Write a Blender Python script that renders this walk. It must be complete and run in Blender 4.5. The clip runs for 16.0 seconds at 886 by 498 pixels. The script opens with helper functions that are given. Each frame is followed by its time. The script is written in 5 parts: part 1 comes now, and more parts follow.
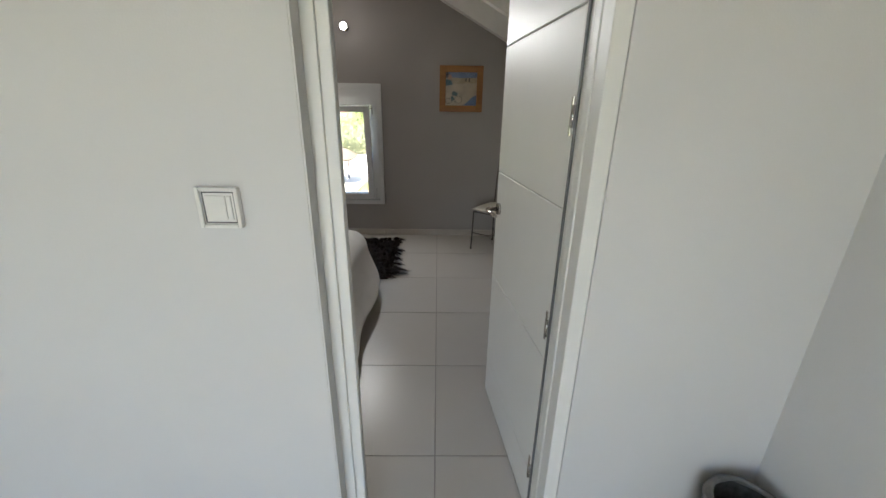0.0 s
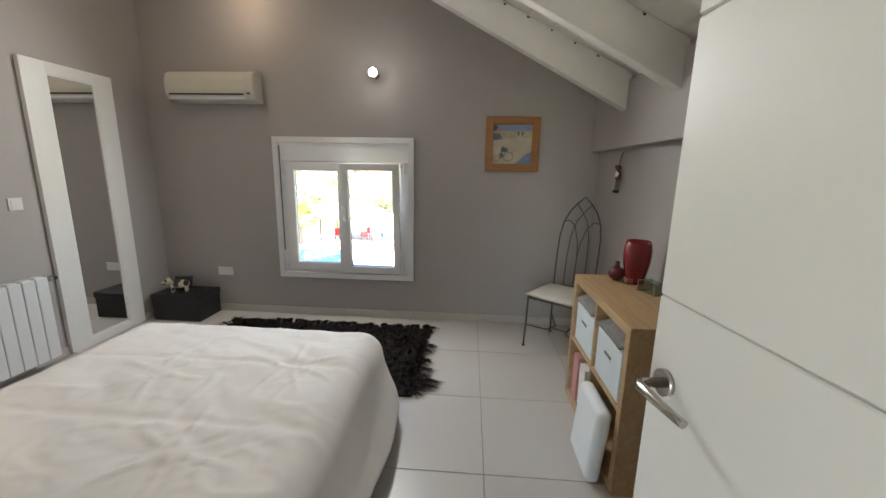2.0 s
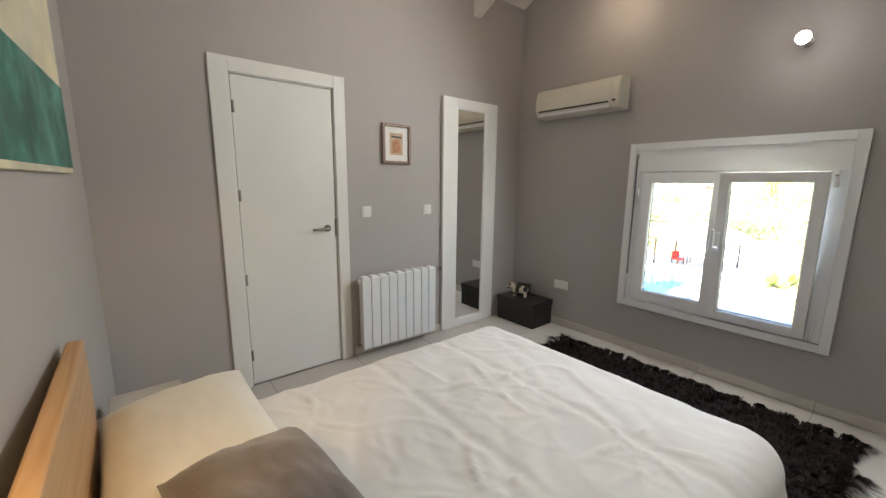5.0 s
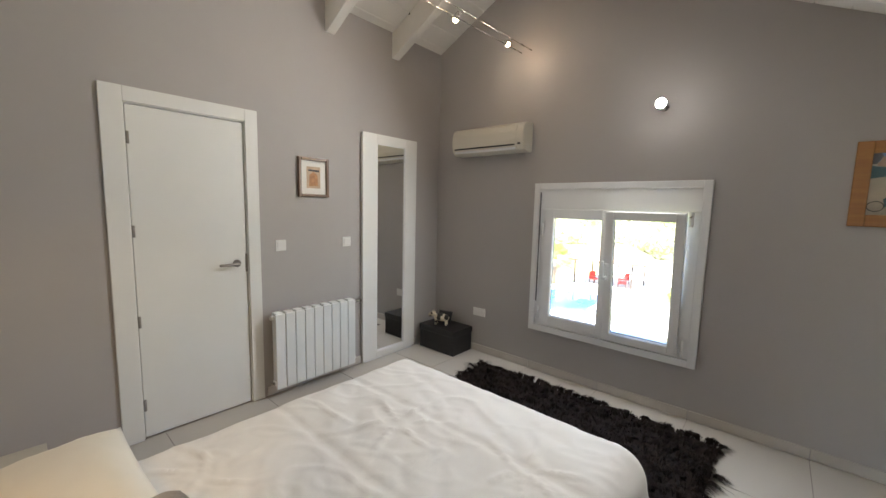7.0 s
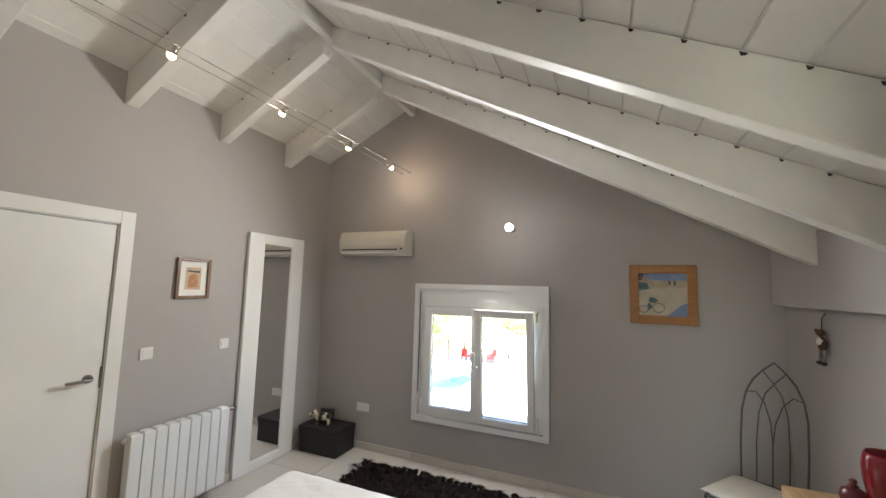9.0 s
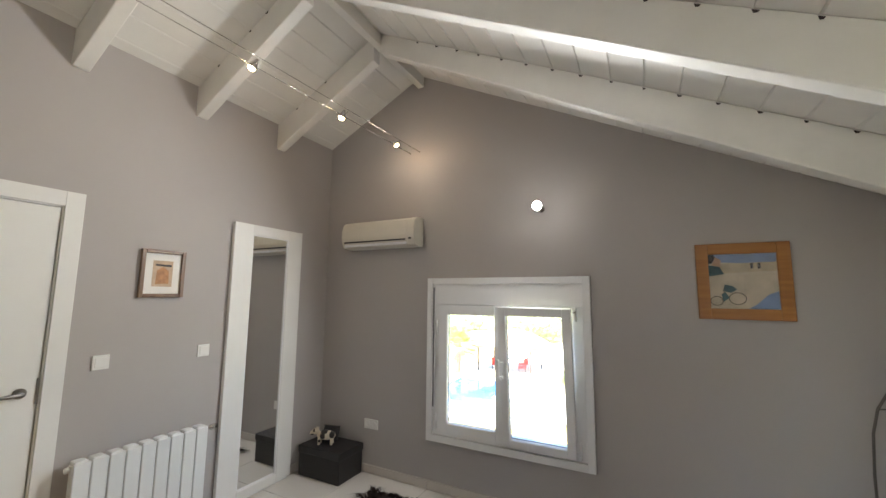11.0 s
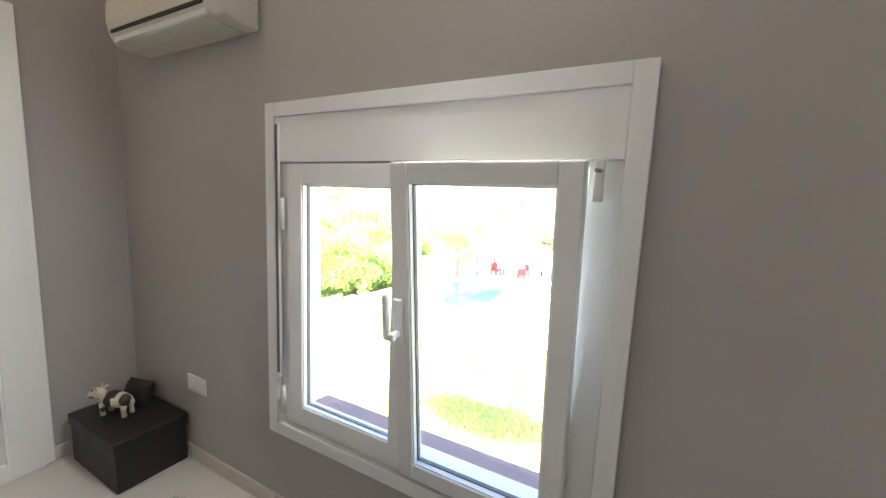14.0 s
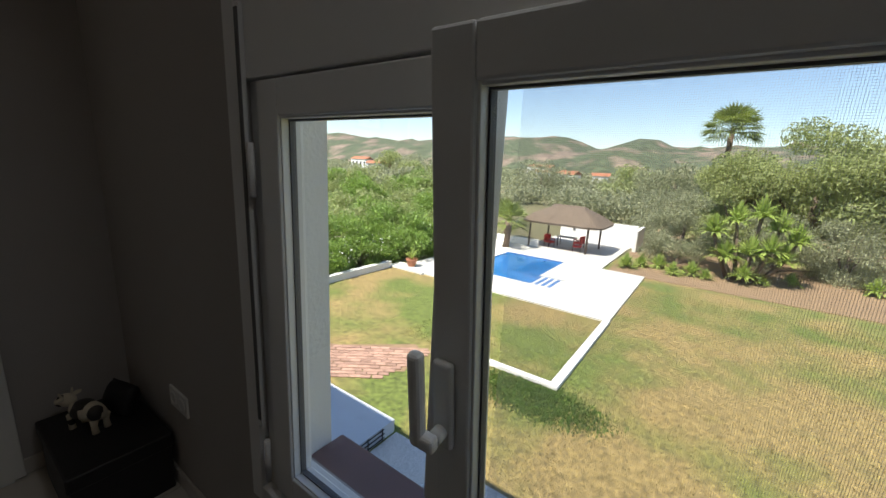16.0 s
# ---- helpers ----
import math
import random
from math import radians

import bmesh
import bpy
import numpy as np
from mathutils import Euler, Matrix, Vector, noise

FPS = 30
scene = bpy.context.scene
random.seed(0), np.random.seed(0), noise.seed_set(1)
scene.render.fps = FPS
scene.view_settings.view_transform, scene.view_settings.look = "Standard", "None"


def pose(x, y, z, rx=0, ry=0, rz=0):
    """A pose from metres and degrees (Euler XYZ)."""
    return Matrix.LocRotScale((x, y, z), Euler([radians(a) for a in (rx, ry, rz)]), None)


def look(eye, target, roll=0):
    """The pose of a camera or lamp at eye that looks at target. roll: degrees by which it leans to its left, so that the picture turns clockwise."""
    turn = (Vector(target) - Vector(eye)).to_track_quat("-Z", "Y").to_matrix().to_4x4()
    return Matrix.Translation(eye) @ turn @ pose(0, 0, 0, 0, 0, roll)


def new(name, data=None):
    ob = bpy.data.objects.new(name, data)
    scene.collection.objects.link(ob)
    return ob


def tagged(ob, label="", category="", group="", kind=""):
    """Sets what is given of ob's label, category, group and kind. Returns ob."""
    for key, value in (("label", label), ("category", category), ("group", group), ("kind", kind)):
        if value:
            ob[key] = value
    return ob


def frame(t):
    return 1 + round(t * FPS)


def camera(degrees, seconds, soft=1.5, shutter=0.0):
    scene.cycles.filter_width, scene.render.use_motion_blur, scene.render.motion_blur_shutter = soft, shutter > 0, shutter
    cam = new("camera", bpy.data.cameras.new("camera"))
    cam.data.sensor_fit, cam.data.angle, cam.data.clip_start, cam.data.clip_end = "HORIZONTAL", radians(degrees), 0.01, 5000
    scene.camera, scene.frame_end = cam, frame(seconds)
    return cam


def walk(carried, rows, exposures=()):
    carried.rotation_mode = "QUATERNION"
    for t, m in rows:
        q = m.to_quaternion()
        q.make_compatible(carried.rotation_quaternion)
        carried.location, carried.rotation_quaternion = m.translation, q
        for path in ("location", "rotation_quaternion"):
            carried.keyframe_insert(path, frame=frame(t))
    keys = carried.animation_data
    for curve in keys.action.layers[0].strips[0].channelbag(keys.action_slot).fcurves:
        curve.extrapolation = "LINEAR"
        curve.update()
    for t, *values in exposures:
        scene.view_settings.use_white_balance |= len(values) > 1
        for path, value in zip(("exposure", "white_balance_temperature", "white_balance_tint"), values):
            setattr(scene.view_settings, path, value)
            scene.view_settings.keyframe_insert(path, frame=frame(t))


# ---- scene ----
cam = camera(98.4, 16.0)
PATH = [
    (0, (3.119, -4.505, 1.457), (3.152, -2.626, 0.772), 0.9),
    (0.5, (3.151, -4.201, 1.502), (3.102, -2.292, 0.908), 0.1),
    (1, (3.116, -3.951, 1.515), (2.994, -2.027, 0.984), 0.1),
    (1.5, (3.039, -3.713, 1.495), (2.932, -1.769, 1.036), 0.4),
    (2, (3.011, -3.527, 1.432), (2.879, -1.572, 1.03), 1.1),
    (2.5, (2.961, -3.419, 1.406), (2.436, -1.531, 1.004), 2.2),
    (3, (2.89, -3.364, 1.406), (2.021, -1.611, 0.99), 1.6),
    (3.5, (2.816, -3.31, 1.41), (1.665, -1.726, 1.001), 0.9),
    (4, (2.718, -3.282, 1.397), (1.358, -1.87, 1.001), 0.8),
    (4.2, (2.687, -3.273, 1.398), (1.253, -1.937, 1.001), 0.5),
    (6.3, (2.772, -3.102, 1.43), (1.215, -1.89, 1.102), 0.7),
    (6.5, (2.785, -3.116, 1.445), (1.296, -1.818, 1.133), 0.8),
    (7, (2.844, -3.154, 1.497), (1.538, -1.657, 1.27), 1.4),
    (7.5, (2.881, -3.227, 1.562), (1.775, -1.563, 1.466), 2.0),
    (8, (2.931, -3.32, 1.607), (1.983, -1.558, 1.635), 2.1),
    (8.5, (2.941, -3.422, 1.64), (2.112, -1.606, 1.769), 1.7),
    (9, (2.944, -3.493, 1.683), (2.168, -1.66, 1.879), 1.6),
    (9.2, (2.942, -3.508, 1.702), (2.178, -1.673, 1.925), 1.6),
    (11.3, (2.8, -2.725, 1.553), (1.87, -0.969, 1.781), 0.8),
    (11.5, (2.798, -2.595, 1.546), (1.86, -0.839, 1.737), 1.1),
    (12, (2.791, -2.251, 1.517), (1.831, -0.497, 1.56), 1.2),
    (12.5, (2.734, -1.902, 1.487), (1.819, -0.124, 1.434), 1.1),
    (13, (2.699, -1.559, 1.44), (1.838, 0.242, 1.312), 1.5),
    (13.5, (2.638, -1.258, 1.42), (1.751, 0.523, 1.217), 2.1),
    (14, (2.507, -1.026, 1.38), (1.575, 0.725, 1.123), 2.5),
    (14.5, (2.382, -0.815, 1.381), (1.404, 0.899, 1.054), 3.2),
    (15, (2.268, -0.632, 1.354), (1.233, 1.037, 0.978), 3.2),
    (15.5, (2.168, -0.519, 1.343), (1.071, 1.099, 0.92), 2.9),
    (16, (2.129, -0.486, 1.336), (1.003, 1.108, 0.901), 3.0),
]
walk(cam, [(t, look(eye, target, roll)) for t, eye, target, roll in PATH],
     exposures=[(0, 3.2), (0.6, 3.35), (1.0, 3.6), (1.6, 3.95), (4.2, 4.1), (6.3, 4.07), (9.0, 4.22), (12.5, 4.15), (14.0, 4.3), (14.6, 4.1), (15.0, 3.2), (15.4, 1.8), (15.7, 1.25), (16.0, 1.02)])

# ---- world, sun and lamps ----
SUN_EL, SUN_AZ = radians(58), radians(202)
world = bpy.data.worlds.new("world")
scene.world = world
world.use_nodes = True
wn = world.node_tree.nodes
sky = wn.new("ShaderNodeTexSky")
sky.sky_type = "NISHITA"
sky.sun_disc = False
sky.sun_elevation, sky.sun_rotation = SUN_EL, SUN_AZ
sky.air_density, sky.dust_density = 1.0, 0.2
world.node_tree.links.new(sky.outputs[0], wn["Background"].inputs[0])
wn["Background"].inputs[1].default_value = 0.10


def lamp(name, kind, m, power, color=(1, 1, 1), size=0.1, size_y=None, spot=None):
    data = bpy.data.lights.new(name, kind)
    data.energy, data.color = power, color
    if kind == "AREA":
        data.shape, data.size, data.size_y = "RECTANGLE", size, size_y or size
    elif kind == "SUN":
        data.angle = size
    else:
        data.shadow_soft_size = size
    if kind == "SPOT":
        data.spot_size, data.spot_blend = radians(spot), 0.6
    ob = new(name, data)
    ob.matrix_world = m
    return ob


to_sun = Vector((math.sin(SUN_AZ) * math.cos(SUN_EL), math.cos(SUN_AZ) * math.cos(SUN_EL), math.sin(SUN_EL)))
lamp("sun", "SUN", look(to_sun * 50, (0, 0, 0)), 5.0, (1.0, 0.95, 0.86), radians(0.5))
# area lamp added as daylight from an assumed opening at the hall's unseen end
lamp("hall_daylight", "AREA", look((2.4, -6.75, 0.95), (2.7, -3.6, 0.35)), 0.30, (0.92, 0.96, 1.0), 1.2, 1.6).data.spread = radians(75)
HALOGENS = [(1.00, -0.30), (0.95, -0.90), (0.92, -1.60), (0.89, -2.32)]
AIMS = [(1.45, 0.0, 2.5), (0.2, -1.0, 1.0), (0.1, -1.9, 1.6), (0.6, -2.6, 0.5)]
for (x, y), aim in zip(HALOGENS, AIMS):
    eye = Vector((x, y, 2.85))
    way = (Vector(aim) - eye).normalized()
    lamp("halogen_light", "SPOT", look(eye + way * 0.05, aim), 0.085, (1.0, 0.80, 0.60), 0.02, spot=100)
    lamp("halogen_glow", "POINT", pose(x, y, 2.80), 0.09, (1.0, 0.90, 0.78), 0.03)
lamp("wall_spot_light", "SPOT", look((2.16, -0.17, 2.235), (1.75, -2.6, 1.0)), 9.5, (0.96, 0.97, 0.97), 0.06, spot=160)
lamp("bedside_light", "SPOT", look((2.30, -3.40, 1.38), (1.15, -3.2, 0.6)), 1.2, (1.0, 0.68, 0.32), 0.04, spot=75)
lamp("wall_spot_glow", "POINT", pose(2.17, -0.22, 2.23), 0.05, (1.0, 0.97, 0.93), 0.05)

# ---- materials ----
def mat(name, color, rough=0.6, metal=0.0, vary=0.08, scale=6.0, bump=0.0, bump_scale=60.0, random_piece=0.0, second=None, second_scale=1.2, coat=0.0, sheen=0.0, mix=(0.45, 0.65)):
    m = bpy.data.materials.new(name)
    m.use_nodes = True
    nt = m.node_tree
    n, link = nt.nodes, nt.links.new
    b = n["Principled BSDF"]
    b.inputs["Roughness"].default_value, b.inputs["Metallic"].default_value = rough, metal
    b.inputs["Coat Weight"].default_value, b.inputs["Sheen Weight"].default_value = coat, sheen
    tc = n.new("ShaderNodeTexCoord")
    geo = n.new("ShaderNodeNewGeometry")
    co = geo.outputs["Position"]
    base = n.new("ShaderNodeRGB")
    base.outputs[0].default_value = (*color, 1)
    out = base.outputs[0]
    if second:
        ns = n.new("ShaderNodeTexNoise")
        ns.inputs["Scale"].default_value, ns.inputs["Detail"].default_value = second_scale, 6
        link(co, ns.inputs["Vector"])
        mr = n.new("ShaderNodeMapRange")
        mr.inputs[1].default_value, mr.inputs[2].default_value = mix
        link(ns.outputs[0], mr.inputs[0])
        mx = n.new("ShaderNodeMix")
        mx.data_type = "RGBA"
        link(mr.outputs[0], mx.inputs[0])
        link(out, mx.inputs[6])
        mx.inputs[7].default_value = (*second, 1)
        out = mx.outputs[2]
    if vary:
        ns = n.new("ShaderNodeTexNoise")
        ns.inputs["Scale"].default_value, ns.inputs["Detail"].default_value = scale, 8
        link(co, ns.inputs["Vector"])
        mr = n.new("ShaderNodeMapRange")
        mr.inputs[1].default_value, mr.inputs[2].default_value = 0.3, 0.7
        mr.inputs[3].default_value, mr.inputs[4].default_value = 1 - vary, 1 + vary
        link(ns.outputs[0], mr.inputs[0])
        hsv = n.new("ShaderNodeHueSaturation")
        link(mr.outputs[0], hsv.inputs["Value"])
        link(out, hsv.inputs["Color"])
        out = hsv.outputs[0]
        rr = n.new("ShaderNodeMapRange")
        rr.inputs[1].default_value, rr.inputs[2].default_value = 0.3, 0.7
        rr.inputs[3].default_value, rr.inputs[4].default_value = max(rough - 0.06, 0.02), min(rough + 0.06, 1)
        link(ns.outputs[0], rr.inputs[0])
        if vary >= 0.03:
            link(rr.outputs[0], b.inputs["Roughness"])
    if random_piece:
        hs = n.new("ShaderNodeHueSaturation")
        oi = n.new("ShaderNodeObjectInfo")
        add = n.new("ShaderNodeMath")
        add.operation = "ADD"
        link(oi.outputs["Random"], add.inputs[0])
        link(geo.outputs["Random Per Island"], add.inputs[1])
        fr = n.new("ShaderNodeMath")
        fr.operation = "FRACT"
        link(add.outputs[0], fr.inputs[0])
        mr = n.new("ShaderNodeMapRange")
        mr.inputs[3].default_value, mr.inputs[4].default_value = 1 - random_piece, 1 + random_piece
        link(fr.outputs[0], mr.inputs[0])
        link(mr.outputs[0], hs.inputs["Value"])
        link(out, hs.inputs["Color"])
        out = hs.outputs[0]
    link(out, b.inputs["Base Color"])
    if bump:
        ns = n.new("ShaderNodeTexNoise")
        ns.inputs["Scale"].default_value, ns.inputs["Detail"].default_value = bump_scale, 4
        link(co, ns.inputs["Vector"])
        bp = n.new("ShaderNodeBump")
        bp.inputs["Strength"].default_value, bp.inputs["Distance"].default_value = bump, 0.01
        link(ns.outputs[0], bp.inputs["Height"])
        link(bp.outputs[0], b.inputs["Normal"])
    return m


def wood(name, light, dark, axis, rough=0.4, scale=14.0):
    m = mat(name, light, rough, vary=0.0)
    nt = m.node_tree
    n, link = nt.nodes, nt.links.new
    geo = n.new("ShaderNodeNewGeometry")
    mp = n.new("ShaderNodeMapping")
    s = [scale, scale, scale]
    s[axis] = scale * 0.06
    mp.inputs["Scale"].default_value = s
    link(geo.outputs["Position"], mp.inputs["Vector"])
    ns = n.new("ShaderNodeTexNoise")
    ns.inputs["Scale"].default_value, ns.inputs["Detail"].default_value, ns.inputs["Distortion"].default_value = 2.0, 8, 1.2
    link(mp.outputs[0], ns.inputs["Vector"])
    cr = n.new("ShaderNodeValToRGB")
    cr.color_ramp.elements[0].position, cr.color_ramp.elements[1].position = 0.35, 0.7
    cr.color_ramp.elements[0].color, cr.color_ramp.elements[1].color = (*dark, 1), (*light, 1)
    link(ns.outputs[0], cr.inputs[0])
    link(cr.outputs[0], n["Principled BSDF"].inputs["Base Color"])
    return m


def glow(name, color, strength):
    m = bpy.data.materials.new(name)
    m.use_nodes = True
    b = m.node_tree.nodes["Principled BSDF"]
    b.inputs["Emission Color"].default_value = (*color, 1)
    b.inputs["Emission Strength"].default_value = strength
    return m


def glass(name, color=(1, 1, 1), rough=0.0, gloss=0.06):
    """Thin clear sheet: mostly see-through, with a little mirror gloss."""
    m = bpy.data.materials.new(name)
    m.use_nodes = True
    n, link = m.node_tree.nodes, m.node_tree.links.new
    n.remove(n["Principled BSDF"])
    clear, shine, mix = n.new("ShaderNodeBsdfTransparent"), n.new("ShaderNodeBsdfGlossy"), n.new("ShaderNodeMixShader")
    clear.inputs["Color"].default_value = (*color, 1)
    shine.inputs["Roughness"].default_value = rough
    mix.inputs[0].default_value = gloss
    link(clear.outputs[0], mix.inputs[1])
    link(shine.outputs[0], mix.inputs[2])
    link(mix.outputs[0], n["Material Output"].inputs["Surface"])
    return m


def leafy(m, color):
    """Lets part of the light through thin leaves."""
    n, link = m.node_tree.nodes, m.node_tree.links.new
    tr = n.new("ShaderNodeBsdfTranslucent")
    tr.inputs["Color"].default_value = (*color, 1)
    mix = n.new("ShaderNodeMixShader")
    mix.inputs[0].default_value = 0.4
    link(n["Principled BSDF"].outputs[0], mix.inputs[1])
    link(tr.outputs[0], mix.inputs[2])
    link(mix.outputs[0], n["Material Output"].inputs["Surface"])


M_WALL = mat("greige_paint", (0.392, 0.366, 0.350), 0.75, vary=0.025, scale=1.6, bump=0.06, bump_scale=220)
M_HALL = mat("hall_white_paint", (0.62, 0.61, 0.60), 0.7, vary=0.025, scale=1.4, bump=0.06, bump_scale=220)
M_OUTWALL = mat("white_render", (0.75, 0.75, 0.74), 0.8, vary=0.05, bump=0.2, bump_scale=80)
M_TILE = mat("beige_porcelain_tile", (0.52, 0.49, 0.45), 0.33, vary=0.02, scale=2.0, bump=0.012, bump_scale=90, random_piece=0.03)
M_GROUT = mat("grey_grout", (0.34, 0.31, 0.285), 0.9, vary=0.1)
M_SKIRT = mat("cream_skirting_tile", (0.50, 0.465, 0.42), 0.35, vary=0.05, random_piece=0.03)
M_LACQUER = mat("white_lacquer", (0.72, 0.715, 0.69), 0.45, vary=0.02, scale=3)
# darker than the lacquer: shade of the door grooves put into the colour
M_GROOVE = mat("groove_painted_shade", (0.42, 0.41, 0.39), 0.6, vary=0.05)
M_PVC = mat("white_window_plastic", (0.74, 0.74, 0.74), 0.3, vary=0.02, scale=3)
M_GASKET = mat("grey_rubber_gasket", (0.12, 0.12, 0.125), 0.6)
M_BOARD = mat("white_painted_boards", (0.70, 0.68, 0.64), 0.55, vary=0.04, scale=4, random_piece=0.03, bump=0.05, bump_scale=40)
M_BEAM = mat("white_painted_beam", (0.68, 0.66, 0.62), 0.55, vary=0.05, scale=5, bump=0.08, bump_scale=30)
M_HOLE = mat("dark_knot", (0.04, 0.03, 0.025), 0.9)
M_CHROME = mat("satin_chrome", (0.55, 0.53, 0.50), 0.22, 1.0, vary=0.04)
M_NICKEL = mat("dull_nickel", (0.30, 0.28, 0.26), 0.35, 1.0, vary=0.05)
M_IRON = mat("aged_grey_iron", (0.12, 0.11, 0.10), 0.5, 0.6, vary=0.15, bump=0.1)
M_SWITCH = mat("white_switch_plastic", (0.72, 0.71, 0.68), 0.35, vary=0.02)
M_RADIATOR = mat("white_enamel", (0.70, 0.71, 0.70), 0.3, vary=0.02)
M_AC = mat("ivory_plastic", (0.62, 0.585, 0.50), 0.4, vary=0.04, scale=3)
M_BLACK = mat("black_plastic", (0.015, 0.015, 0.016), 0.5)
M_MIRROR = mat("mirror_silver", (0.92, 0.93, 0.93), 0.015, 1.0, vary=0.0)
M_GLASS = glass("window_glass")
M_LINEN = mat("cream_cotton", (0.78, 0.75, 0.715), 0.85, vary=0.03, scale=8, bump=0.12, bump_scale=350, sheen=0.2)
M_PILLOW = mat("ivory_pillow_cotton", (0.72, 0.67, 0.58), 0.85, vary=0.03, bump=0.12, bump_scale=350, sheen=0.2)
M_TAUPE = mat("taupe_ribbed_fabric", (0.175, 0.142, 0.125), 0.9, vary=0.08, scale=20, bump=0.3, bump_scale=260, sheen=0.3)
M_RUG = mat("dark_brown_shag", (0.020, 0.014, 0.012), 0.75, vary=0.3, random_piece=0.6)
M_RUG.node_tree.nodes["Principled BSDF"].inputs["Specular IOR Level"].default_value = 0.12
M_LEATHER = mat("black_leatherette", (0.012, 0.011, 0.012), 0.5, vary=0.1, bump=0.25, bump_scale=120)
M_BIRCH = wood("birch_veneer", (0.50, 0.35, 0.19), (0.40, 0.26, 0.13), 1)
M_BEECH = wood("beech_headboard", (0.55, 0.34, 0.17), (0.42, 0.24, 0.11), 0)
M_PINE = wood("orange_pine", (0.36, 0.155, 0.032), (0.27, 0.105, 0.022), 0)
M_WALNUT = wood("walnut_moulding", (0.22, 0.13, 0.075), (0.13, 0.075, 0.04), 2)
M_MOUNT = mat("white_mount_card", (0.75, 0.73, 0.69), 0.8, vary=0.02)
M_REDGLASS = mat("dark_red_ceramic", (0.20, 0.006, 0.014), 0.22, vary=0.08, coat=0.5)
M_WINE = mat("wine_ceramic", (0.10, 0.012, 0.014), 0.4, vary=0.12)
M_SEATPAD = mat("off_white_cushion", (0.66, 0.62, 0.55), 0.8, vary=0.04, bump=0.1, bump_scale=200)
M_PLASTICWHITE = mat("white_moulded_plastic", (0.74, 0.76, 0.76), 0.35, vary=0.02)
M_BOX = mat("pale_blue_box", (0.60, 0.66, 0.67), 0.6, vary=0.05)
M_PINKBOX = mat("pink_card", (0.55, 0.26, 0.25), 0.6, vary=0.08)
M_GREYCLOTH = mat("grey_knit", (0.20, 0.19, 0.18), 0.9, vary=0.2, scale=25, bump=0.3)
M_COWWHITE = mat("ivory_resin", (0.62, 0.55, 0.42), 0.5, vary=0.05)
M_COWBLACK = mat("black_resin", (0.03, 0.025, 0.022), 0.5)
M_HALOGEN = glow("halogen_bulb", (1.0, 0.62, 0.28), 6)
M_LED = glow("white_led_bulb", (1.0, 0.97, 0.92), 6)


# ---- building helpers ----
def cuboid(bm, a, b, bevel=0.0, segs=2):
    (x0, y0, z0), (x1, y1, z1) = a, b
    v = [bm.verts.new(c) for c in ((x0, y0, z0), (x1, y0, z0), (x1, y1, z0), (x0, y1, z0), (x0, y0, z1), (x1, y0, z1), (x1, y1, z1), (x0, y1, z1))]
    fs = [bm.faces.new([v[i] for i in q]) for q in ((3, 2, 1, 0), (4, 5, 6, 7), (0, 1, 5, 4), (1, 2, 6, 5), (2, 3, 7, 6), (3, 0, 4, 7))]
    if bevel:
        es = list({e for f in fs for e in f.edges})
        bmesh.ops.bevel(bm, geom=es, offset=bevel, segments=segs, affect="EDGES", profile=0.5)
    return bm


def box(a, b, bevel=0.0, segs=2):
    return cuboid(bmesh.new(), a, b, bevel, segs)


def prism(outline, axis, lo, hi, bm=None):
    """A closed outline of pairs, drawn out along an axis (0, 1, 2) from lo to hi."""
    bm = bm or bmesh.new()

    def at(p, h):
        c = list(p)
        c.insert(axis, h)
        return c
    a = [bm.verts.new(at(p, lo)) for p in outline]
    b = [bm.verts.new(at(p, hi)) for p in outline]
    bm.faces.new(a[::-1])
    bm.faces.new(b)
    for i in range(len(a)):
        j = (i + 1) % len(a)
        bm.faces.new((a[i], a[j], b[j], b[i]))
    bmesh.ops.recalc_face_normals(bm, faces=bm.faces)
    return bm


def tube(points, radius, sides=8, bm=None, closed=False):
    bm = bm or bmesh.new()
    pts = [Vector(p) for p in points]
    radii = radius if isinstance(radius, (list, tuple)) else [radius] * len(pts)
    rings = []
    side = None
    for i, p in enumerate(pts):
        d = ((pts[(i + 1) % len(pts)] if closed else pts[min(i + 1, len(pts) - 1)]) - (pts[i - 1] if closed or i else pts[0])).normalized()
        if side is None:
            side = d.orthogonal().normalized()
        side = (side - d * side.dot(d)).normalized()
        up = d.cross(side)
        rings.append([bm.verts.new(p + (side * math.cos(k * math.tau / sides) + up * math.sin(k * math.tau / sides)) * radii[i]) for k in range(sides)])
    n = len(rings)
    for i in range(n if closed else n - 1):
        r, s = rings[i], rings[(i + 1) % n]
        for k in range(sides):
            f = bm.faces.new((r[k], r[(k + 1) % sides], s[(k + 1) % sides], s[k]))
            f.smooth = True
    if not closed:
        bm.faces.new(rings[0][::-1])
        bm.faces.new(rings[-1])
    return bm


def lathe(profile, centre=(0, 0, 0), sides=24, bm=None):
    """Radius and height pairs turned about the z axis."""
    bm = bm or bmesh.new()
    cx, cy, cz = centre
    rings = [[bm.verts.new((cx + r * math.cos(k * math.tau / sides), cy + r * math.sin(k * math.tau / sides), cz + z)) for k in range(sides)] for r, z in profile]
    for r, s in zip(rings, rings[1:]):
        for k in range(sides):
            bm.faces.new((r[k], r[(k + 1) % sides], s[(k + 1) % sides], s[k])).smooth = True
    bm.faces.new(rings[0][::-1])
    bm.faces.new(rings[-1])
    return bm


